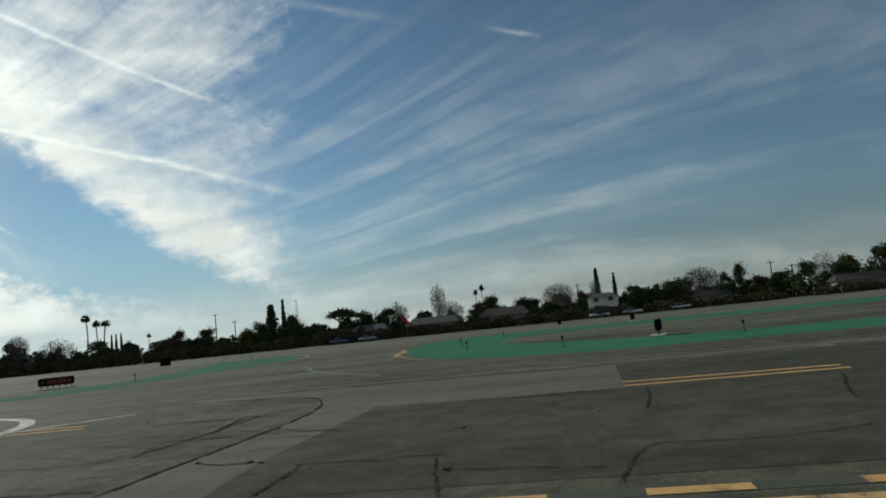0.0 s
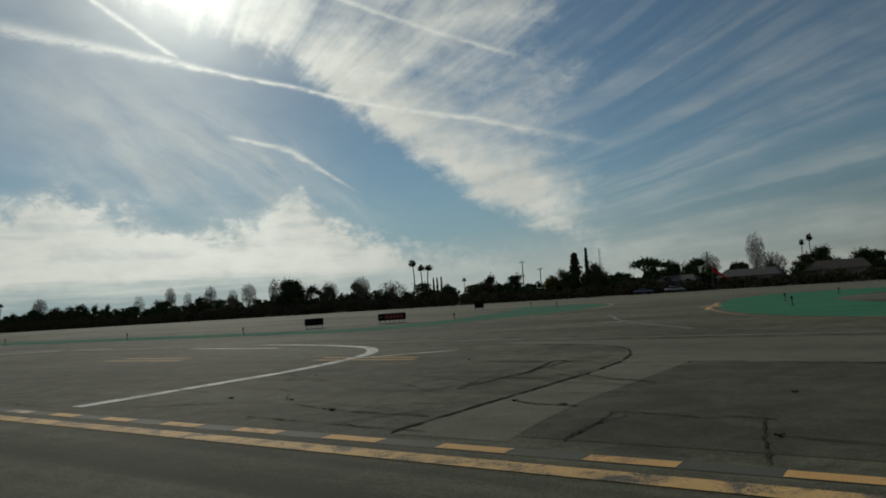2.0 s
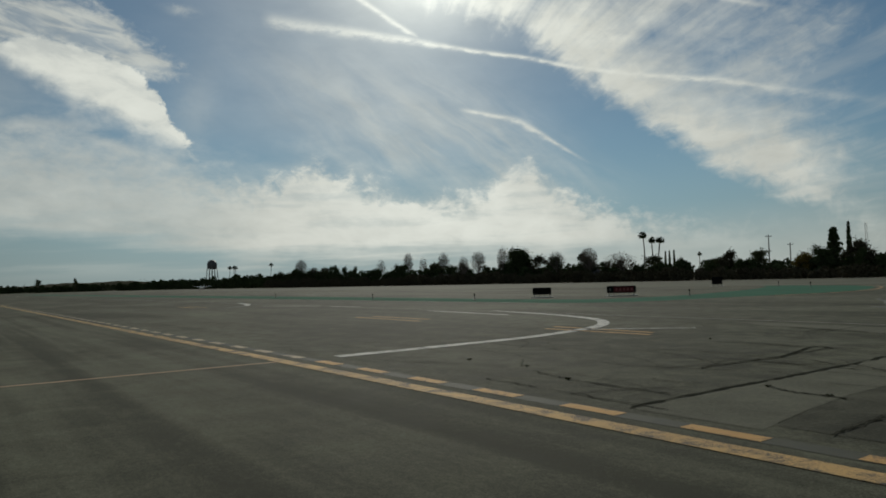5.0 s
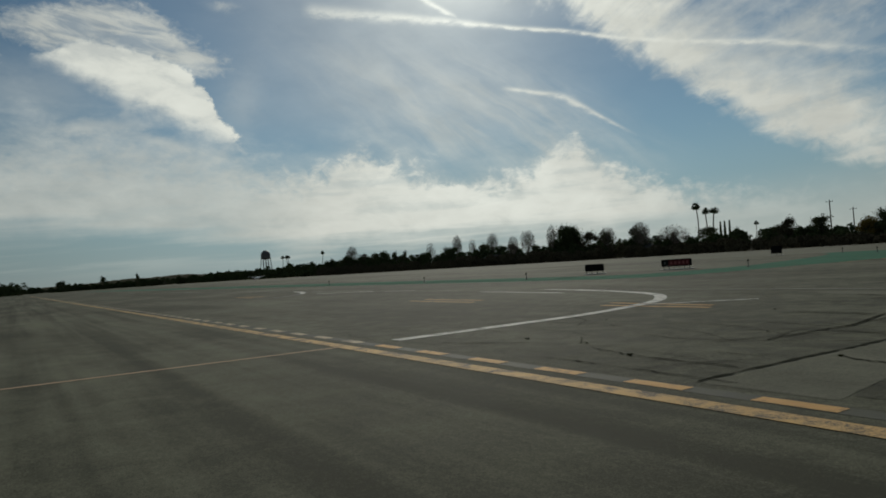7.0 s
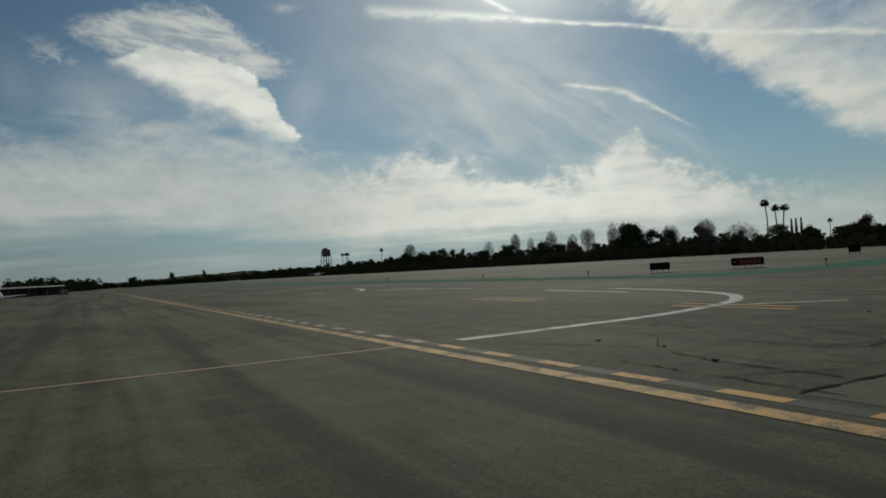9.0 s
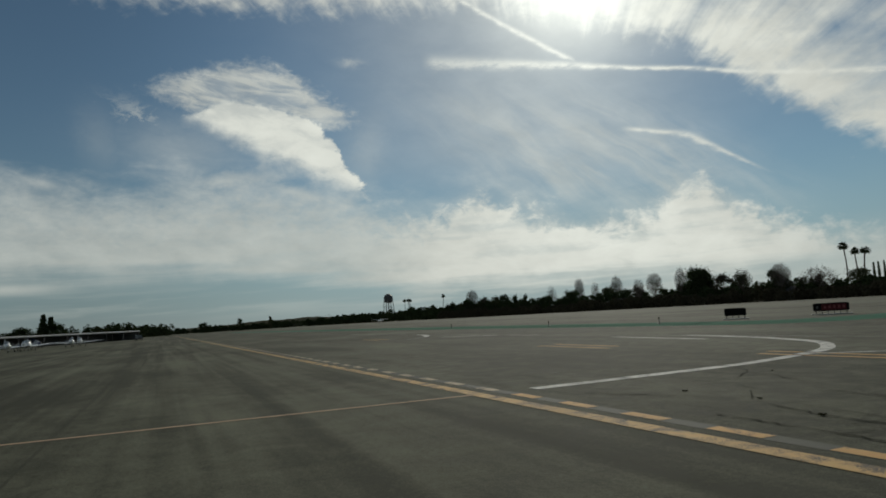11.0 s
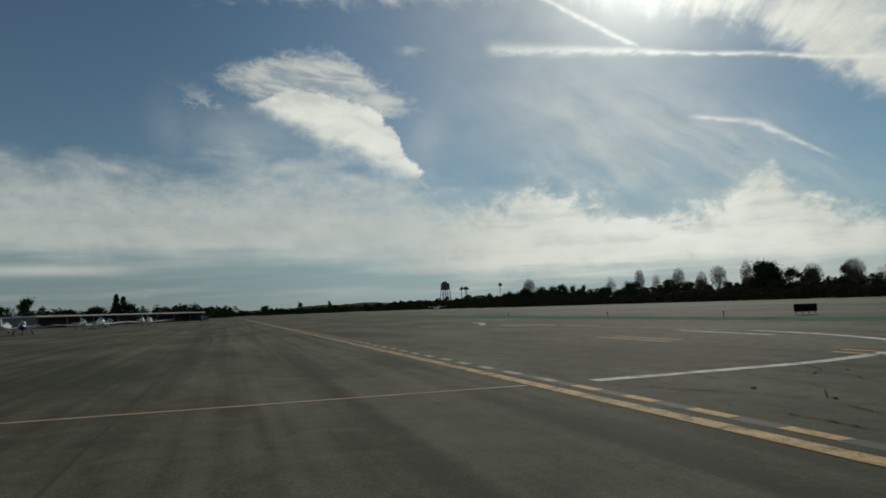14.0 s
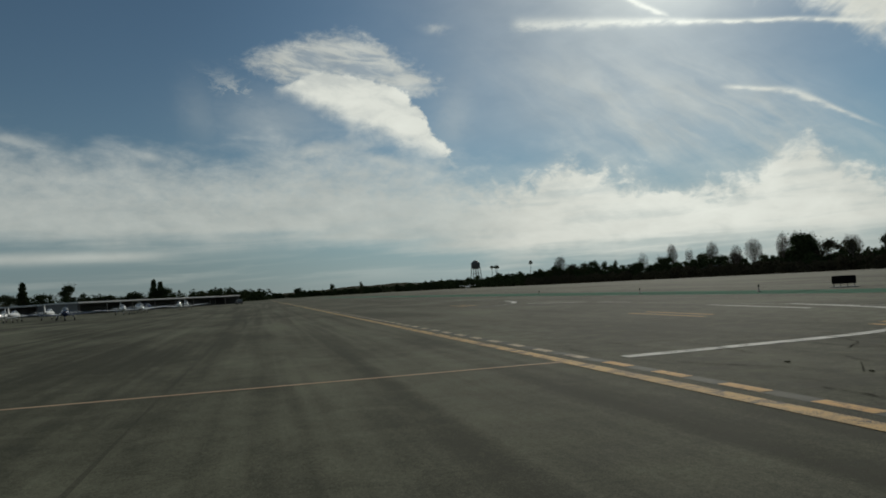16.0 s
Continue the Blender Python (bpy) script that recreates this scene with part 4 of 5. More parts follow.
HILL = leaf_mat("hill_scrub", (0.055, 0.055, 0.038), (0.13, 0.12, 0.085))
far_hill()
woods("hill_scrub", "scattered dark trees over a low hill", [(-1290, -20, 11), (-1270, 120, 17), (-1250, 300, 20), (-1270, 420, 17)], 11, LEAF_OLIVE, 40, (5.0, 0.9), 40)

# ---- masts, poles, water tower ----
STEEL_DARK = material("weathered_steel", (0.12, 0.12, 0.12), 0.6, 0.4)
STEEL_PALE = material("pale_painted_steel", (0.55, 0.55, 0.53), 0.5)
POLE_WOOD = material("creosoted_wood", (0.07, 0.055, 0.045), 0.9)


def utility_pole(high):
    ob = tree_base("utility_pole", "dark wooden utility pole with a crossarm", "utility pole", "utility poles")
    bm = bmesh.new()
    limb(bm, (0, 0, 0), (0, 0, high), 0.19, 0.13, 8)
    part("pole", bm, POLE_WOOD, ob)
    bm = bmesh.new()
    limb(bm, (-0.9, 0, high - 0.5), (0.9, 0, high - 0.5), 0.08, 0.08, 4)
    part("crossarm", bm, POLE_WOOD, ob)
    for x in (-0.8, 0.0, 0.8):
        bm = bmesh.new()
        limb(bm, (x, 0, high - 0.45), (x, 0, high - 0.15 if x else high + 0.1), 0.06, 0.04, 6)
        part("insulator", bm, STEEL_DARK, ob)
    return ob


for x, y, high, _ in POLE_PLACES:
    utility_pole(high).location = (x, y, 0)


def lattice_mast(high):
    ob = tree_base("lattice_mast", "slender pale lattice radio mast", "mast")
    feet = [Vector((0.35 * math.cos(a), 0.35 * math.sin(a), 0)) for a in (0.3, 2.4, 4.5)]
    for f in feet:
        bm = bmesh.new()
        limb(bm, f, f + Vector((0, 0, high)), 0.06, 0.05, 5)
        part("leg", bm, STEEL_PALE, ob)
    bm = bmesh.new()
    for k in range(int(high / 0.8)):
        for i in range(3):
            limb(bm, feet[i] + Vector((0, 0, k * 0.8)), feet[(i + 1) % 3] + Vector((0, 0, k * 0.8 + 0.8)), 0.03, 0.03, 3)
    part("bracing", bm, STEEL_PALE, ob)
    return ob


lattice_mast(MAST_PLACES[0][2]).location = (MAST_PLACES[0][0], MAST_PLACES[0][1], 0)


def water_tower(high, wide):
    ob = tree_base("water_tower", "distant dark water tower with a domed tank on legs", "water tower")
    r = wide / 2
    bm = bmesh.new()
    prof = [(0.01, high * 0.66), (r * 0.7, high * 0.67), (r * 0.97, high * 0.70), (r, high * 0.73), (r, high * 0.86), (r * 0.85, high * 0.92), (r * 0.45, high * 0.975), (0.01, high)]
    rings = [[bm.verts.new((q * math.cos(k * math.pi / 12), q * math.sin(k * math.pi / 12), z)) for k in range(24)] for q, z in prof]
    for a, b in zip(rings, rings[1:]):
        for k in range(24):
            bm.faces.new((a[k], a[(k + 1) % 24], b[(k + 1) % 24], b[k]))
    part("tank", bm, STEEL_DARK, ob)
    for k in range(6):
        a = k * math.pi / 3 + 0.2
        bm = bmesh.new()
        limb(bm, (r * 1.35 * math.cos(a), r * 1.35 * math.sin(a), 0), (r * 0.92 * math.cos(a), r * 0.92 * math.sin(a), high * 0.76), 0.75, 0.6, 6)
        part("leg", bm, STEEL_DARK, ob)
    bm = bmesh.new()
    limb(bm, (0, 0, 0), (0, 0, high * 0.68), 0.9, 0.9, 8)
    part("riser_pipe", bm, STEEL_DARK, ob)
    for z in (0.25, 0.5):
        bm = bmesh.new()
        for k in range(6):
            a, b = k * math.pi / 3 + 0.2, (k + 1) * math.pi / 3 + 0.2
            q = r * (1.15 - 0.23 * z / 0.76)
            limb(bm, (q * math.cos(a), q * math.sin(a), high * z), (q * math.cos(b), q * math.sin(b), high * z), 0.3, 0.3, 4)
        part("strut_ring", bm, STEEL_DARK, ob)
    return ob


water_tower(WTOWER_PLACES[0][2], 15.0).location = (WTOWER_PLACES[0][0], WTOWER_PLACES[0][1], 0)

# ---- houses past the runway ----
STUCCO = material("white_stucco", (0.62, 0.60, 0.55), 0.9)
STUCCO_GREY = material("grey_stucco", (0.15, 0.147, 0.14), 0.9)
STUCCO_TAN = material("tan_stucco", (0.22, 0.19, 0.155), 0.9)
ROOF_GREY = material("grey_shingle", (0.065, 0.065, 0.063), 0.9)
ROOF_BROWN = material("brown_shingle", (0.05, 0.043, 0.038), 0.9)
GLASS_DARK = material("window_glass", (0.03, 0.035, 0.04), 0.1, spec=0.5)
TRIM = material("pale_trim", (0.4, 0.39, 0.37), 0.6)
RED_FABRIC = material("red_canvas", (0.36, 0.045, 0.03), 0.7)


def box_bm(x0, x1, y0, y1, z0, z1, bm=None, bevel=0.0):
    bm = bm or bmesh.new()
    made = bmesh.ops.create_cube(bm, size=1, matrix=Matrix.Translation(((x0 + x1) / 2, (y0 + y1) / 2, (z0 + z1) / 2)) @ Matrix.Diagonal((x1 - x0, y1 - y0, z1 - z0, 1)))
    if bevel:
        edges = list({e for v in made["verts"] for e in v.link_edges})
        bmesh.ops.bevel(bm, geom=edges, offset=bevel, segments=2, affect="EDGES", profile=0.5)
    return bm


def house(wide, eave, ridge, deep, wall, roof, storeys, label):
    ob = tree_base("house", label, "house", "houses past the runway")
    part("wall", box_bm(-wide / 2, wide / 2, 0, deep, 0, eave), wall, ob)
    bm = bmesh.new()
    o = 0.5
    a = [bm.verts.new(p) for p in ((-wide / 2 - o, -o, eave - 0.1), (wide / 2 + o, -o, eave - 0.1), (wide / 2 + o, deep + o, eave - 0.1), (-wide / 2 - o, deep + o, eave - 0.1))]
    b = [bm.verts.new((-wide / 2 + 1.2, deep / 2, ridge)), bm.verts.new((wide / 2 - 1.2, deep / 2, ridge))]
    for f in ((a[0], a[1], b[1], b[0]), (a[1], a[2], b[1]), (a[2], a[3], b[0], b[1]), (a[3], a[0], b[0]), (a[3], a[2], a[1], a[0])):
        bm.faces.new(f)
    part("roof", bm, roof, ob)
    n = max(2, int(wide / 2.6))
    for s in range(storeys):
        for k in range(n):
            x, z = -wide / 2 + wide * (k + 0.5) / n, 0.9 + 2.6 * s
            if s == 0 and k == n // 2:
                part("door", box_bm(x - 0.45, x + 0.45, -0.06, 0.05, 0, 2.05, bevel=0.01), ROOF_BROWN, ob)
                continue
            w = part("window", box_bm(x - 0.62, x + 0.62, -0.07, 0.04, z, z + 1.15, bevel=0.01), TRIM, ob)
            part("pane", box_bm(x - 0.52, x + 0.52, -0.09, -0.03, z + 0.1, z + 1.05), GLASS_DARK, w)
    return ob


HOUSES = ((8, 161, 6.5, 4.6, 5.6, 8, STUCCO, ROOF_GREY, 2, "white two-storey stucco house with small dark windows"),
          (-32, 160, 12.5, 2.7, 4.2, 8, STUCCO_TAN, ROOF_GREY, 1, "low tan house with a wide grey shingle roof"),
          (-15, 162, 11.0, 2.9, 4.7, 8, STUCCO_TAN, ROOF_BROWN, 1, "low tan house with a brown shingle roof"),
          (-48, 161, 9.0, 2.6, 3.9, 7, STUCCO_GREY, ROOF_GREY, 1, "low grey house with a grey roof"),
          (62, 158.5, 11.0, 2.6, 4.1, 8, STUCCO_TAN, ROOF_BROWN, 1, "low tan house with a shallow brown roof"),
          (32, 163, 8.0, 2.6, 3.9, 7, STUCCO_GREY, ROOF_BROWN, 1, "small grey house half hidden by shrubs"),
          (-150, 166, 12.0, 2.7, 4.2, 8, STUCCO_GREY, ROOF_GREY, 1, "low grey house half hidden by trees"),
          (-232, 167, 12.0, 2.7, 4.4, 8, STUCCO_TAN, ROOF_GREY, 1, "low tan house half hidden by trees"))
for x, y, *spec in HOUSES:
    house(*spec).location = (x, y, 0)

ob = tree_base("shade_sail", "red sloping canvas sail on a steel post", "shade sail")
bm = bmesh.new()
a = [bm.verts.new(p) for p in ((-1.3, 0, 5.2), (1.9, 0.4, 2.0), (2.5, 0.4, 1.6), (0.2, 0.2, 3.0), (-1.5, 0.1, 4.0))]
bm.faces.new(a)
bmesh.ops.solidify(bm, geom=bm.faces[:], thickness=0.04)
part("sail", bm, RED_FABRIC, ob)
bm = bmesh.new()
limb(bm, (-1.4, 0.1, 0), (-1.4, 0.1, 5.3), 0.08, 0.06, 8)
part("post", bm, STEEL_DARK, ob)
ob.location = (-37.5, 158.5, 0)

# ---- shade hangars beside the apron ----
FASCIA = material("pale_metal_fascia", (0.62, 0.62, 0.60), 0.5)
HANGAR_WALL = material("dark_hangar_interior", (0.20, 0.20, 0.195), 0.9)


def shade_hangar(a, b, deep, high):
    """A long open-fronted aircraft shelter from a to b."""
    ob = tree_base("shade_hangar", "long open-fronted metal aircraft shelter with a thin pale roof", "hangar", "aircraft shelters")
    a, b = Vector((*a, 0)), Vector((*b, 0))
    n = (b - a).length
    ob.matrix_basis = Matrix.Translation(a) @ Matrix.Rotation(math.atan2(b.y - a.y, b.x - a.x), 4, "Z")
    part("roof", box_bm(0, n, -deep, 0, high - 0.45, high, bevel=0.05), FASCIA, ob)
    part("back_wall", box_bm(0.2, n - 0.2, -deep + 0.2, -deep + 0.4, 0, high - 0.45), HANGAR_WALL, ob)
    for x in (0.2, n - 0.4):
        part("end_wall", box_bm(x, x + 0.2, -deep + 0.45, -0.4, 0, high - 0.45), HANGAR_WALL, ob)
    count = int(n / 12)
    for k in range(count + 1):
        x = 0.6 + (n - 1.2) * k / count
        part("post", box_bm(x - 0.1, x + 0.1, -0.35, -0.15, 0, high - 0.45), STEEL_DARK, ob)
    return ob


shade_hangar((-322, -9), (-225, -52), 12, 3.75)
shade_hangar((-236, -66), (-290, -112), 12, 3.7)

# ---- aircraft ----
PLANE_WHITE = material("white_aircraft_paint", (0.72, 0.72, 0.70), 0.25, spec=0.5)
PLANE_BLUE = material("dark_blue_aircraft_paint", (0.02, 0.035, 0.10), 0.25, spec=0.5)
CANOPY = material("tinted_canopy", (0.16, 0.18, 0.19), 0.2, spec=0.8)
RUBBER = material("tyre_rubber", (0.02, 0.02, 0.02), 0.8)
PROP = material("propeller_black", (0.03, 0.03, 0.03), 0.4)


def loft(rows, sides=14):
    """A tube through rows of x, centre height, half width, half height."""
    bm = bmesh.new()
    rings = []
    for x, z, w, h in rows:
        rings.append([bm.verts.new((x, w * math.cos(k * 2 * math.pi / sides), z + h * math.sin(k * 2 * math.pi / sides))) for k in range(sides)])
    for a, b in zip(rings, rings[1:]):
        for k in range(sides):
            bm.faces.new((a[k], b[k], b[(k + 1) % sides], a[(k + 1) % sides]))
    bm.faces.new(rings[0])
    bm.faces.new(rings[-1])
    bmesh.ops.recalc_face_normals(bm, faces=bm.faces)
    for f in bm.faces:
        f.smooth = len(f.verts) == 4
    return bm


def wing_bm(root, tip, span, z, rise, thick):
    """A tapered wing; root and tip are the front and back x."""
    bm = bmesh.new()
    for side in (-1, 1):
        rows = []
        for s, (f, b) in ((0.0, root), (1.0, tip)):
            t = thick * (1 - 0.5 * s)
            y, zz = side * span / 2 * s, z + rise * s
            rows.append([bm.verts.new(p) for p in ((f, y, zz), (f * 0.7 + b * 0.3, y, zz + t), (b, y, zz), (f * 0.7 + b * 0.3, y, zz - t * 0.5))])
        for k in range(4):
            bm.faces.new((rows[0][k], rows[1][k], rows[1][(k + 1) % 4], rows[0][(k + 1) % 4]))
        bm.faces.new(rows[1])
    bmesh.ops.recalc_face_normals(bm, faces=bm.faces)
    return bm


def wheel_bm(x, y, r):
    bm = bmesh.new()
    prof = [(-0.07, r * 0.6), (-0.08, r * 0.88), (-0.04, r), (0.04, r), (0.08, r * 0.88), (0.07, r * 0.6)]
    rings = [[bm.verts.new((x + q * math.cos(k * math.pi / 8), y + o, r + q * math.sin(k * math.pi / 8))) for k in range(16)] for o, q in prof]
    for a, b in zip(rings, rings[1:] + rings[:1]):
        for k in range(16):
            bm.faces.new((a[k], a[(k + 1) % 16], b[(k + 1) % 16], b[k]))
    return bm


def light_aircraft(label, high_wing, body, accent):
    """A parked single-engine aircraft, nose towards +x."""
    ob = tree_base("light_aircraft", label, "light aircraft", "parked light aircraft" if not high_wing else "")
    c = 1.15 if not high_wing else 1.35
    part("fuselage", loft([(3.3, c, 0.12, 0.12), (3.1, c, 0.36, 0.36), (2.2, c, 0.52, 0.5), (0.8, c + 0.05, 0.58, 0.58), (-0.8, c + 0.05, 0.5, 0.52), (-2.4, c + 0.1, 0.26, 0.3), (-4.1, c + 0.2, 0.08, 0.14)]), body, ob)
    part("wing", wing_bm((1.3, -0.3), (1.1, -0.1), 10.4, c + 0.62 if high_wing else c - 0.36, 0.12 if high_wing else 0.42, 0.11), accent, ob)
    part("tailplane", wing_bm((-3.3, -4.2), (-3.6, -4.2), 3.3, c + 0.25, 0.0, 0.05), body, ob)
    bm = bmesh.new()
    fin = [(-3.0, c + 0.3), (-3.8, c + 1.45), (-4.35, c + 1.45), (-4.2, c + 0.1)]
    lo, hi = [bm.verts.new((x, -0.05, z)) for x, z in fin], [bm.verts.new((x, 0.05, z)) for x, z in fin]
    bm.faces.new(lo), bm.faces.new(hi)
    for k in range(4):
        bm.faces.new((lo[k], lo[(k + 1) % 4], hi[(k + 1) % 4], hi[k]))
    bmesh.ops.recalc_face_normals(bm, faces=bm.faces)
    part("tail_fin", bm, body, ob)
    if high_wing:
        part("cabin_glass", loft([(1.45, c + 0.2, 0.4, 0.1), (0.9, c + 0.36, 0.56, 0.24), (-0.6, c + 0.36, 0.52, 0.24), (-1.3, c + 0.2, 0.3, 0.1)]), CANOPY, ob)
        for side in (-1, 1):
            bm = bmesh.new()
            limb(bm, (0.4, side * 0.5, c - 0.4), (0.6, side * 2.5, c + 0.66), 0.04, 0.04, 5)
            part("wing_strut", bm, body, ob)
    else:
        part("canopy", loft([(1.6, c + 0.35, 0.2, 0.06), (1.0, c + 0.5, 0.44, 0.36), (0.2, c + 0.52, 0.46, 0.42), (-0.8, c + 0.45, 0.3, 0.2), (-1.4, c + 0.4, 0.1, 0.06)]), CANOPY, ob)
    bm = bmesh.new()
    for s in (-1, 1):
        limb(bm, (3.38, 0, c), (3.38, s * 0.55, c + s * 0.7), 0.07, 0.03, 4)
    part("propeller", bm, PROP, ob)
    part("spinner", loft([(3.3, c, 0.14, 0.14), (3.45, c, 0.1, 0.1), (3.58, c, 0.02, 0.02)], 10), accent, ob)
    for x, y in ((2.4, 0), (0.1, -1.25), (0.1, 1.25)):
        bm = bmesh.new()
        limb(bm, (x, y * 0.8, c - 0.35), (x, y, 0.2), 0.06, 0.05, 6)
        g = part("landing_gear", bm, body, ob)
        part("wheel", wheel_bm(x, y, 0.2), RUBBER, g)
    return ob


def park(first, spots):
    first.matrix_basis = pose(spots[0][0], spots[0][1], 0, 0, 0, spots[0][2])
    for x, y, turn in spots[1:]:
        copy_thing(first, pose(x, y, 0, 0, 0, turn))


park(light_aircraft("parked low-wing light aircraft painted dark blue with a glinting canopy", False, PLANE_BLUE, PLANE_BLUE), [(-118.7, -29.1, 12), (-205, -30, 20)])
park(light_aircraft("parked white low-wing light aircraft on the apron edge", False, PLANE_WHITE, PLANE_WHITE), [(-119.5, -40.4, 150), (-152, -27, 15), (-158, -24.5, 10), (-150, -52, 30), (-182, -19.5, 5), (-188, -18.5, 10), (-128, -49.5, 15), (-140, -37, 185), (-170, -27, 190), (-146, -44.5, 185), (-133, -42.0, 15)])
runner = light_aircraft("white high-wing light aircraft rolling along the runway", True, PLANE_WHITE, PLANE_WHITE)
runner.matrix_basis = pose(-364, 110, 0, 0, 0, 180)


def pickup():
    ob = tree_base("utility_truck", "small dark airfield utility truck", "truck")
    bm = box_bm(-2.4, 2.4, -0.9, 0.9, 0.45, 1.05, bevel=0.1)
    part("body", bm, material("dark_truck_paint", (0.06, 0.06, 0.065), 0.3, spec=0.5), ob)
    bm = box_bm(-0.3, 1.5, -0.82, 0.82, 1.0, 1.75, bevel=0.18)
    part("cab", bm, CANOPY, ob)
    for x in (-1.5, 1.5):
        for y in (-0.85, 0.85):
            part("wheel", wheel_bm(x, y, 0.36), RUBBER, ob)
    for y in (-0.65, 0.65):
        part("headlight", box_bm(2.36, 2.44, y - 0.15, y + 0.15, 0.7, 0.9, bevel=0.02), TRIM, ob)
    return ob


pickup().matrix_basis = pose(-255, -7.5, 0, 0, 0, 10)

# ---- taxiway signs and edge markers ----
SIGN_BLACK = material("black_sign_housing", (0.010, 0.010, 0.010), 1.0, spec=0.0)
SIGN_RED = material("red_sign_lettering", (0.24, 0.07, 0.07), 0.5)
SIGN_FACE = material("dark_red_sign_face", (0.085, 0.011, 0.012), 0.5)
SIGN_INK = material("pale_sign_lettering", (0.10, 0.10, 0.09), 0.5)
CONCRETE = material("concrete_pad", (0.42, 0.41, 0.38), 0.9)


def taxi_sign(wide, high, legs, red, label):
    ob = tree_base("taxiway_sign", label, "taxiway sign", "taxiway signs")
    lift = 0.26
    part("housing", box_bm(-wide / 2, wide / 2, -0.13, 0.13, lift, lift + high, bevel=0.11), SIGN_BLACK, ob)
    if red:
        f = part("face", box_bm(-wide * 0.27, wide * 0.42, -0.15, -0.12, lift + 0.08, lift + high - 0.08), SIGN_FACE, ob, "dark red sign face")
        for k in range(5):
            x = -wide * 0.2 + k * wide * 0.13
            part("lettering", box_bm(x, x + wide * 0.065, -0.158, -0.145, lift + 0.2, lift + high - 0.2), SIGN_RED, f)
        part("lettering", box_bm(-wide * 0.41, -wide * 0.35, -0.142, -0.12, lift + 0.2, lift + high - 0.2), SIGN_INK, ob, "pale letter")
    for k in range(legs):
        x = -wide * 0.42 + wide * 0.84 * k / max(1, legs - 1)
        bm = bmesh.new()
        limb(bm, (x, 0, 0.05), (x, 0, lift + 0.05), 0.035, 0.035, 8)
        part("leg", bm, STEEL_DARK, ob)
    part("pad", box_bm(-wide / 2 - 0.15, wide / 2 + 0.15, -0.4, 0.4, 0.0, 0.06, bevel=0.01), CONCRETE, ob)
    return ob


def facing_camera(x, y, turn=0.0):
    return pose(x, y, 0, 0, 0, math.degrees(math.atan2(x, -y)) + 180 + turn)


taxi_sign(2.4, 0.60, 6, True, "long low taxiway sign with red lettering in a black housing").matrix_basis = facing_camera(-38.4, 46.4)
taxi_sign(1.6, 0.60, 4, False, "short black taxiway sign seen from behind").matrix_basis = facing_camera(-43.4, 42.0)
BACK = "black taxiway sign seen almost end on"
taxi_sign(1.3, 0.95, 3, False, BACK).matrix_basis = facing_camera(-52.5, 83.0)
taxi_sign(1.6, 0.62, 3, False, BACK).matrix_basis = facing_camera(4.6, 38.6, 85)
taxi_sign(1.4, 0.62, 3, False, BACK).matrix_basis = facing_camera(7.0, 81.0, 78)
taxi_sign(1.4, 0.62, 3, False, BACK).matrix_basis = facing_camera(-1.5, 100.0, 78)


def edge_marker():
    ob = tree_base("edge_light", "thin dark taxiway edge light on a short stem", "edge light", "taxiway edge lights")
    part("base_plate", loft_up([(0.14, 0.0), (0.14, 0.04), (0.045, 0.07)]), STEEL_DARK, ob)
    part("stem", loft_up([(0.035, 0.05), (0.035, 0.40)]), STEEL_DARK, ob)
    part("lens", loft_up([(0.035, 0.39), (0.055, 0.42), (0.055, 0.52), (0.04, 0.56), (0.005, 0.57)]), SIGN_BLACK, ob, "dark blue lens")
    return ob


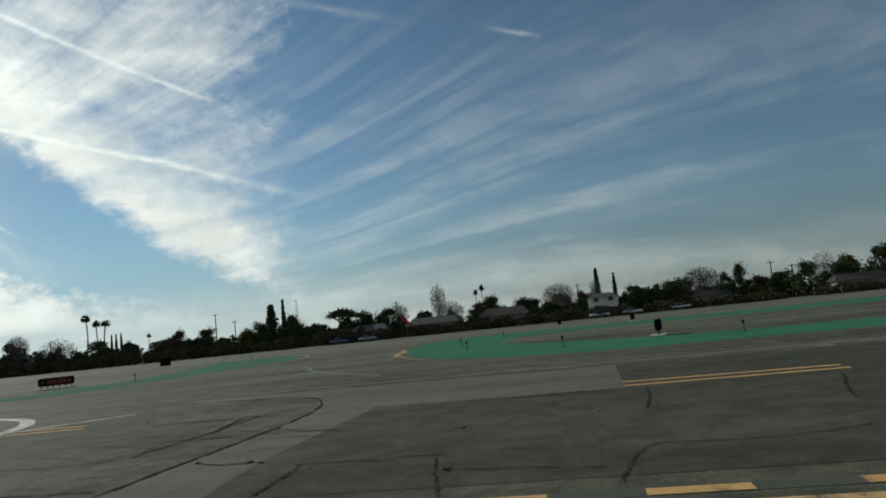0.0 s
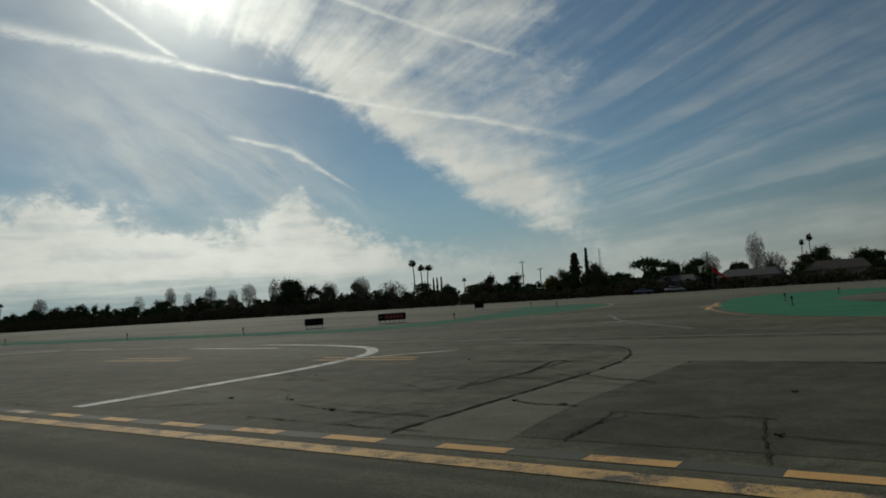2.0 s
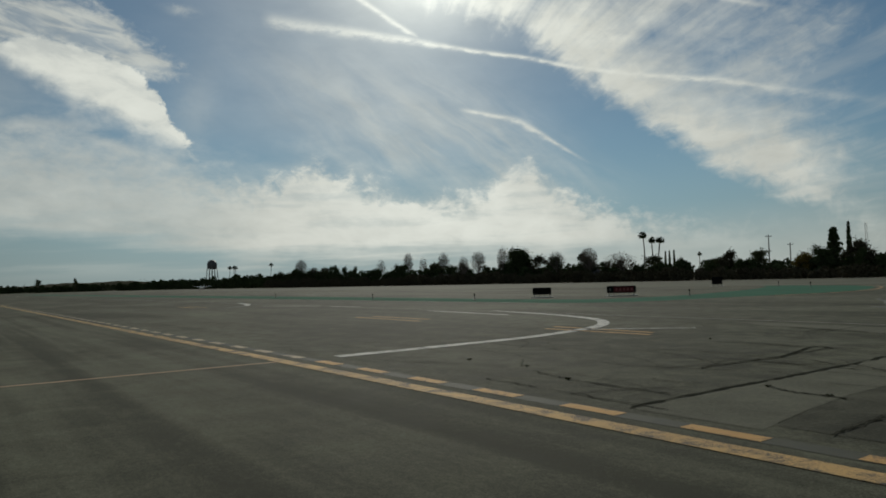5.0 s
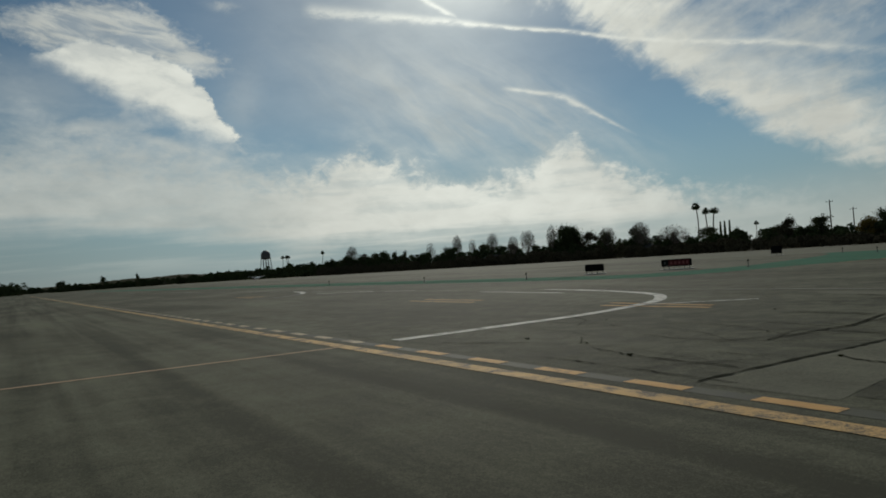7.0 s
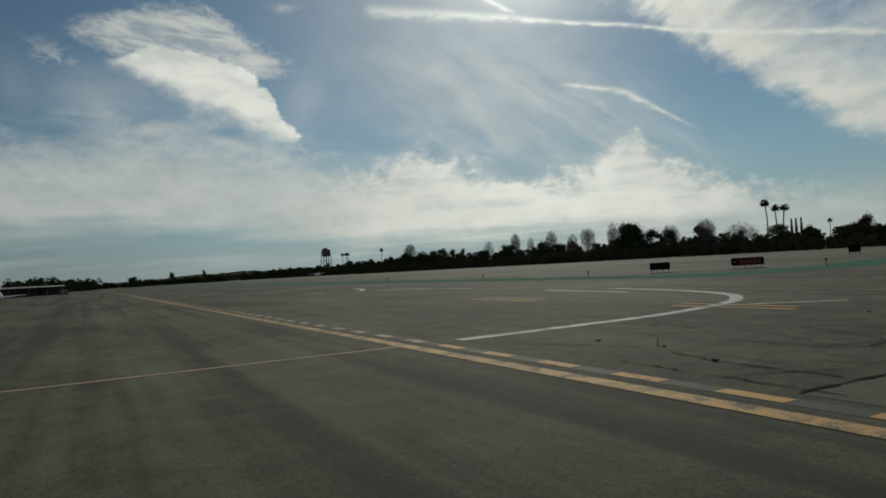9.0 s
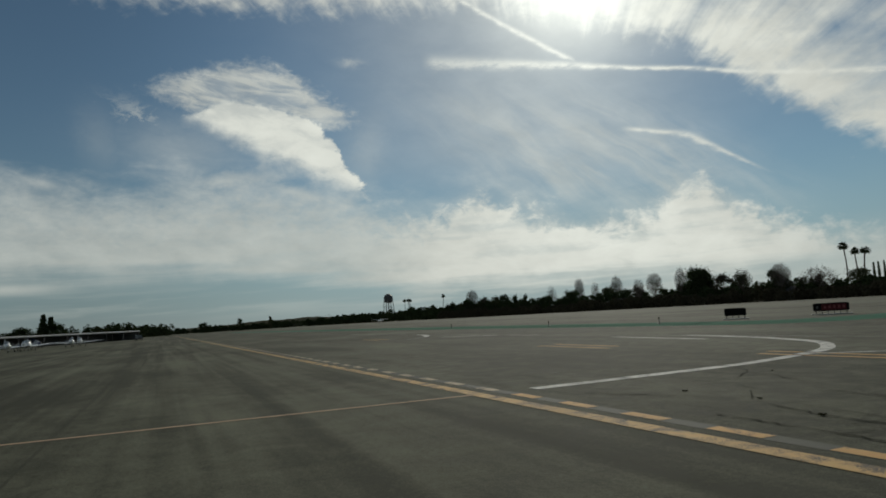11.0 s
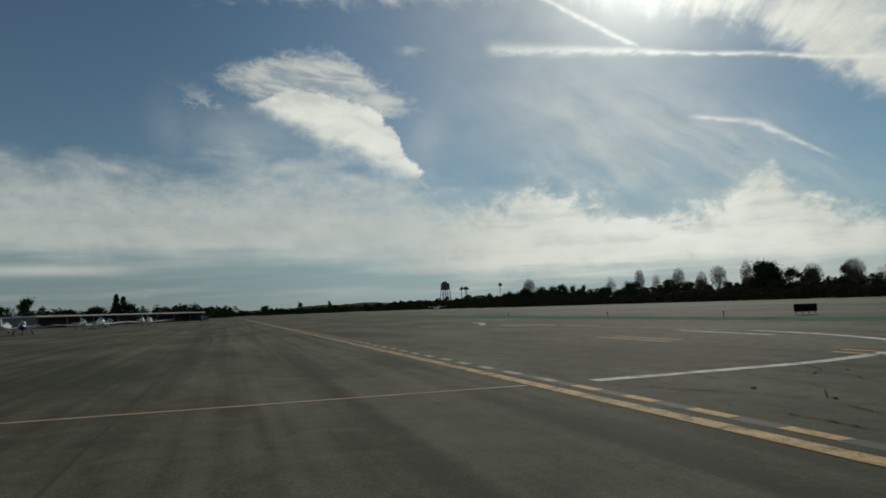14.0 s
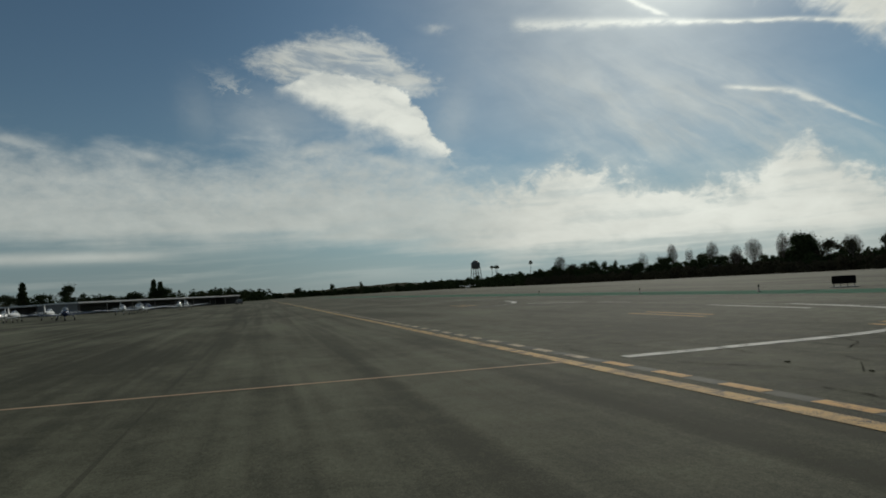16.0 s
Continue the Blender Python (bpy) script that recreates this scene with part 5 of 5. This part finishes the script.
def loft_up(prof, sides=12):
    bm = bmesh.new()
    rings = [[bm.verts.new((r * math.cos(k * 2 * math.pi / sides), r * math.sin(k * 2 * math.pi / sides), z)) for k in range(sides)] for r, z in prof]
    for a, b in zip(rings, rings[1:]):
        for k in range(sides):
            bm.faces.new((a[k], a[(k + 1) % sides], b[(k + 1) % sides], b[k]))
    bm.faces.new(rings[0]), bm.faces.new(rings[-1])
    bmesh.ops.recalc_face_normals(bm, faces=bm.faces)
    return bm


LIGHTS = ((-32.0, 46.6), (-45.0, 35.8), (-61.0, 35.4), (-86, 35.4), (-8.5, 53.5), (-6.7, 44.2), (-6.3, 65.5), (-0.5, 36.1), (7.8, 33.8), (-43.6, 81.8), (-36.1, 74.1))
first_light = edge_marker()
first_light.location = (*LIGHTS[0], 0)
for x, y in LIGHTS[1:]:
    copy_thing(first_light, pose(x, y, 0))


# ---- cars parked past the runway ----
def parked_car(label, colour):
    ob = tree_base("parked_car", label, "car", "cars parked past the runway")
    coat = material("car_paint", colour, 0.3, spec=0.5)
    part("body", loft([(2.15, 0.62, 0.70, 0.22), (1.9, 0.66, 0.86, 0.30), (0.0, 0.68, 0.90, 0.34), (-1.9, 0.70, 0.86, 0.30), (-2.15, 0.68, 0.72, 0.22)]), coat, ob)
    part("cabin", loft([(1.0, 0.95, 0.60, 0.06), (0.4, 1.12, 0.72, 0.32), (-1.0, 1.12, 0.72, 0.32), (-1.6, 0.98, 0.60, 0.08)]), GLASS_DARK, ob)
    for x in (-1.35, 1.35):
        for y in (-0.78, 0.78):
            part("wheel", wheel_bm(x, y, 0.32), RUBBER, ob)
    return ob


for x, y, turn, colour, label in ((23.5, 154.2, 5, (0.6, 0.6, 0.58), "white car parked past the runway"), (13.5, 154.2, 0, (0.55, 0.55, 0.55), "pale grey car parked past the runway"),
                                  (6.5, 154.2, 8, (0.6, 0.6, 0.57), "white car parked past the runway"), (-53, 154.0, 0, (0.10, 0.13, 0.22), "dark blue car parked past the runway"),
                                  (-46, 154.0, 0, (0.3, 0.31, 0.33), "grey car parked past the runway")):
    parked_car(label, colour).matrix_basis = pose(x, y, 0.004, 0, 0, turn)
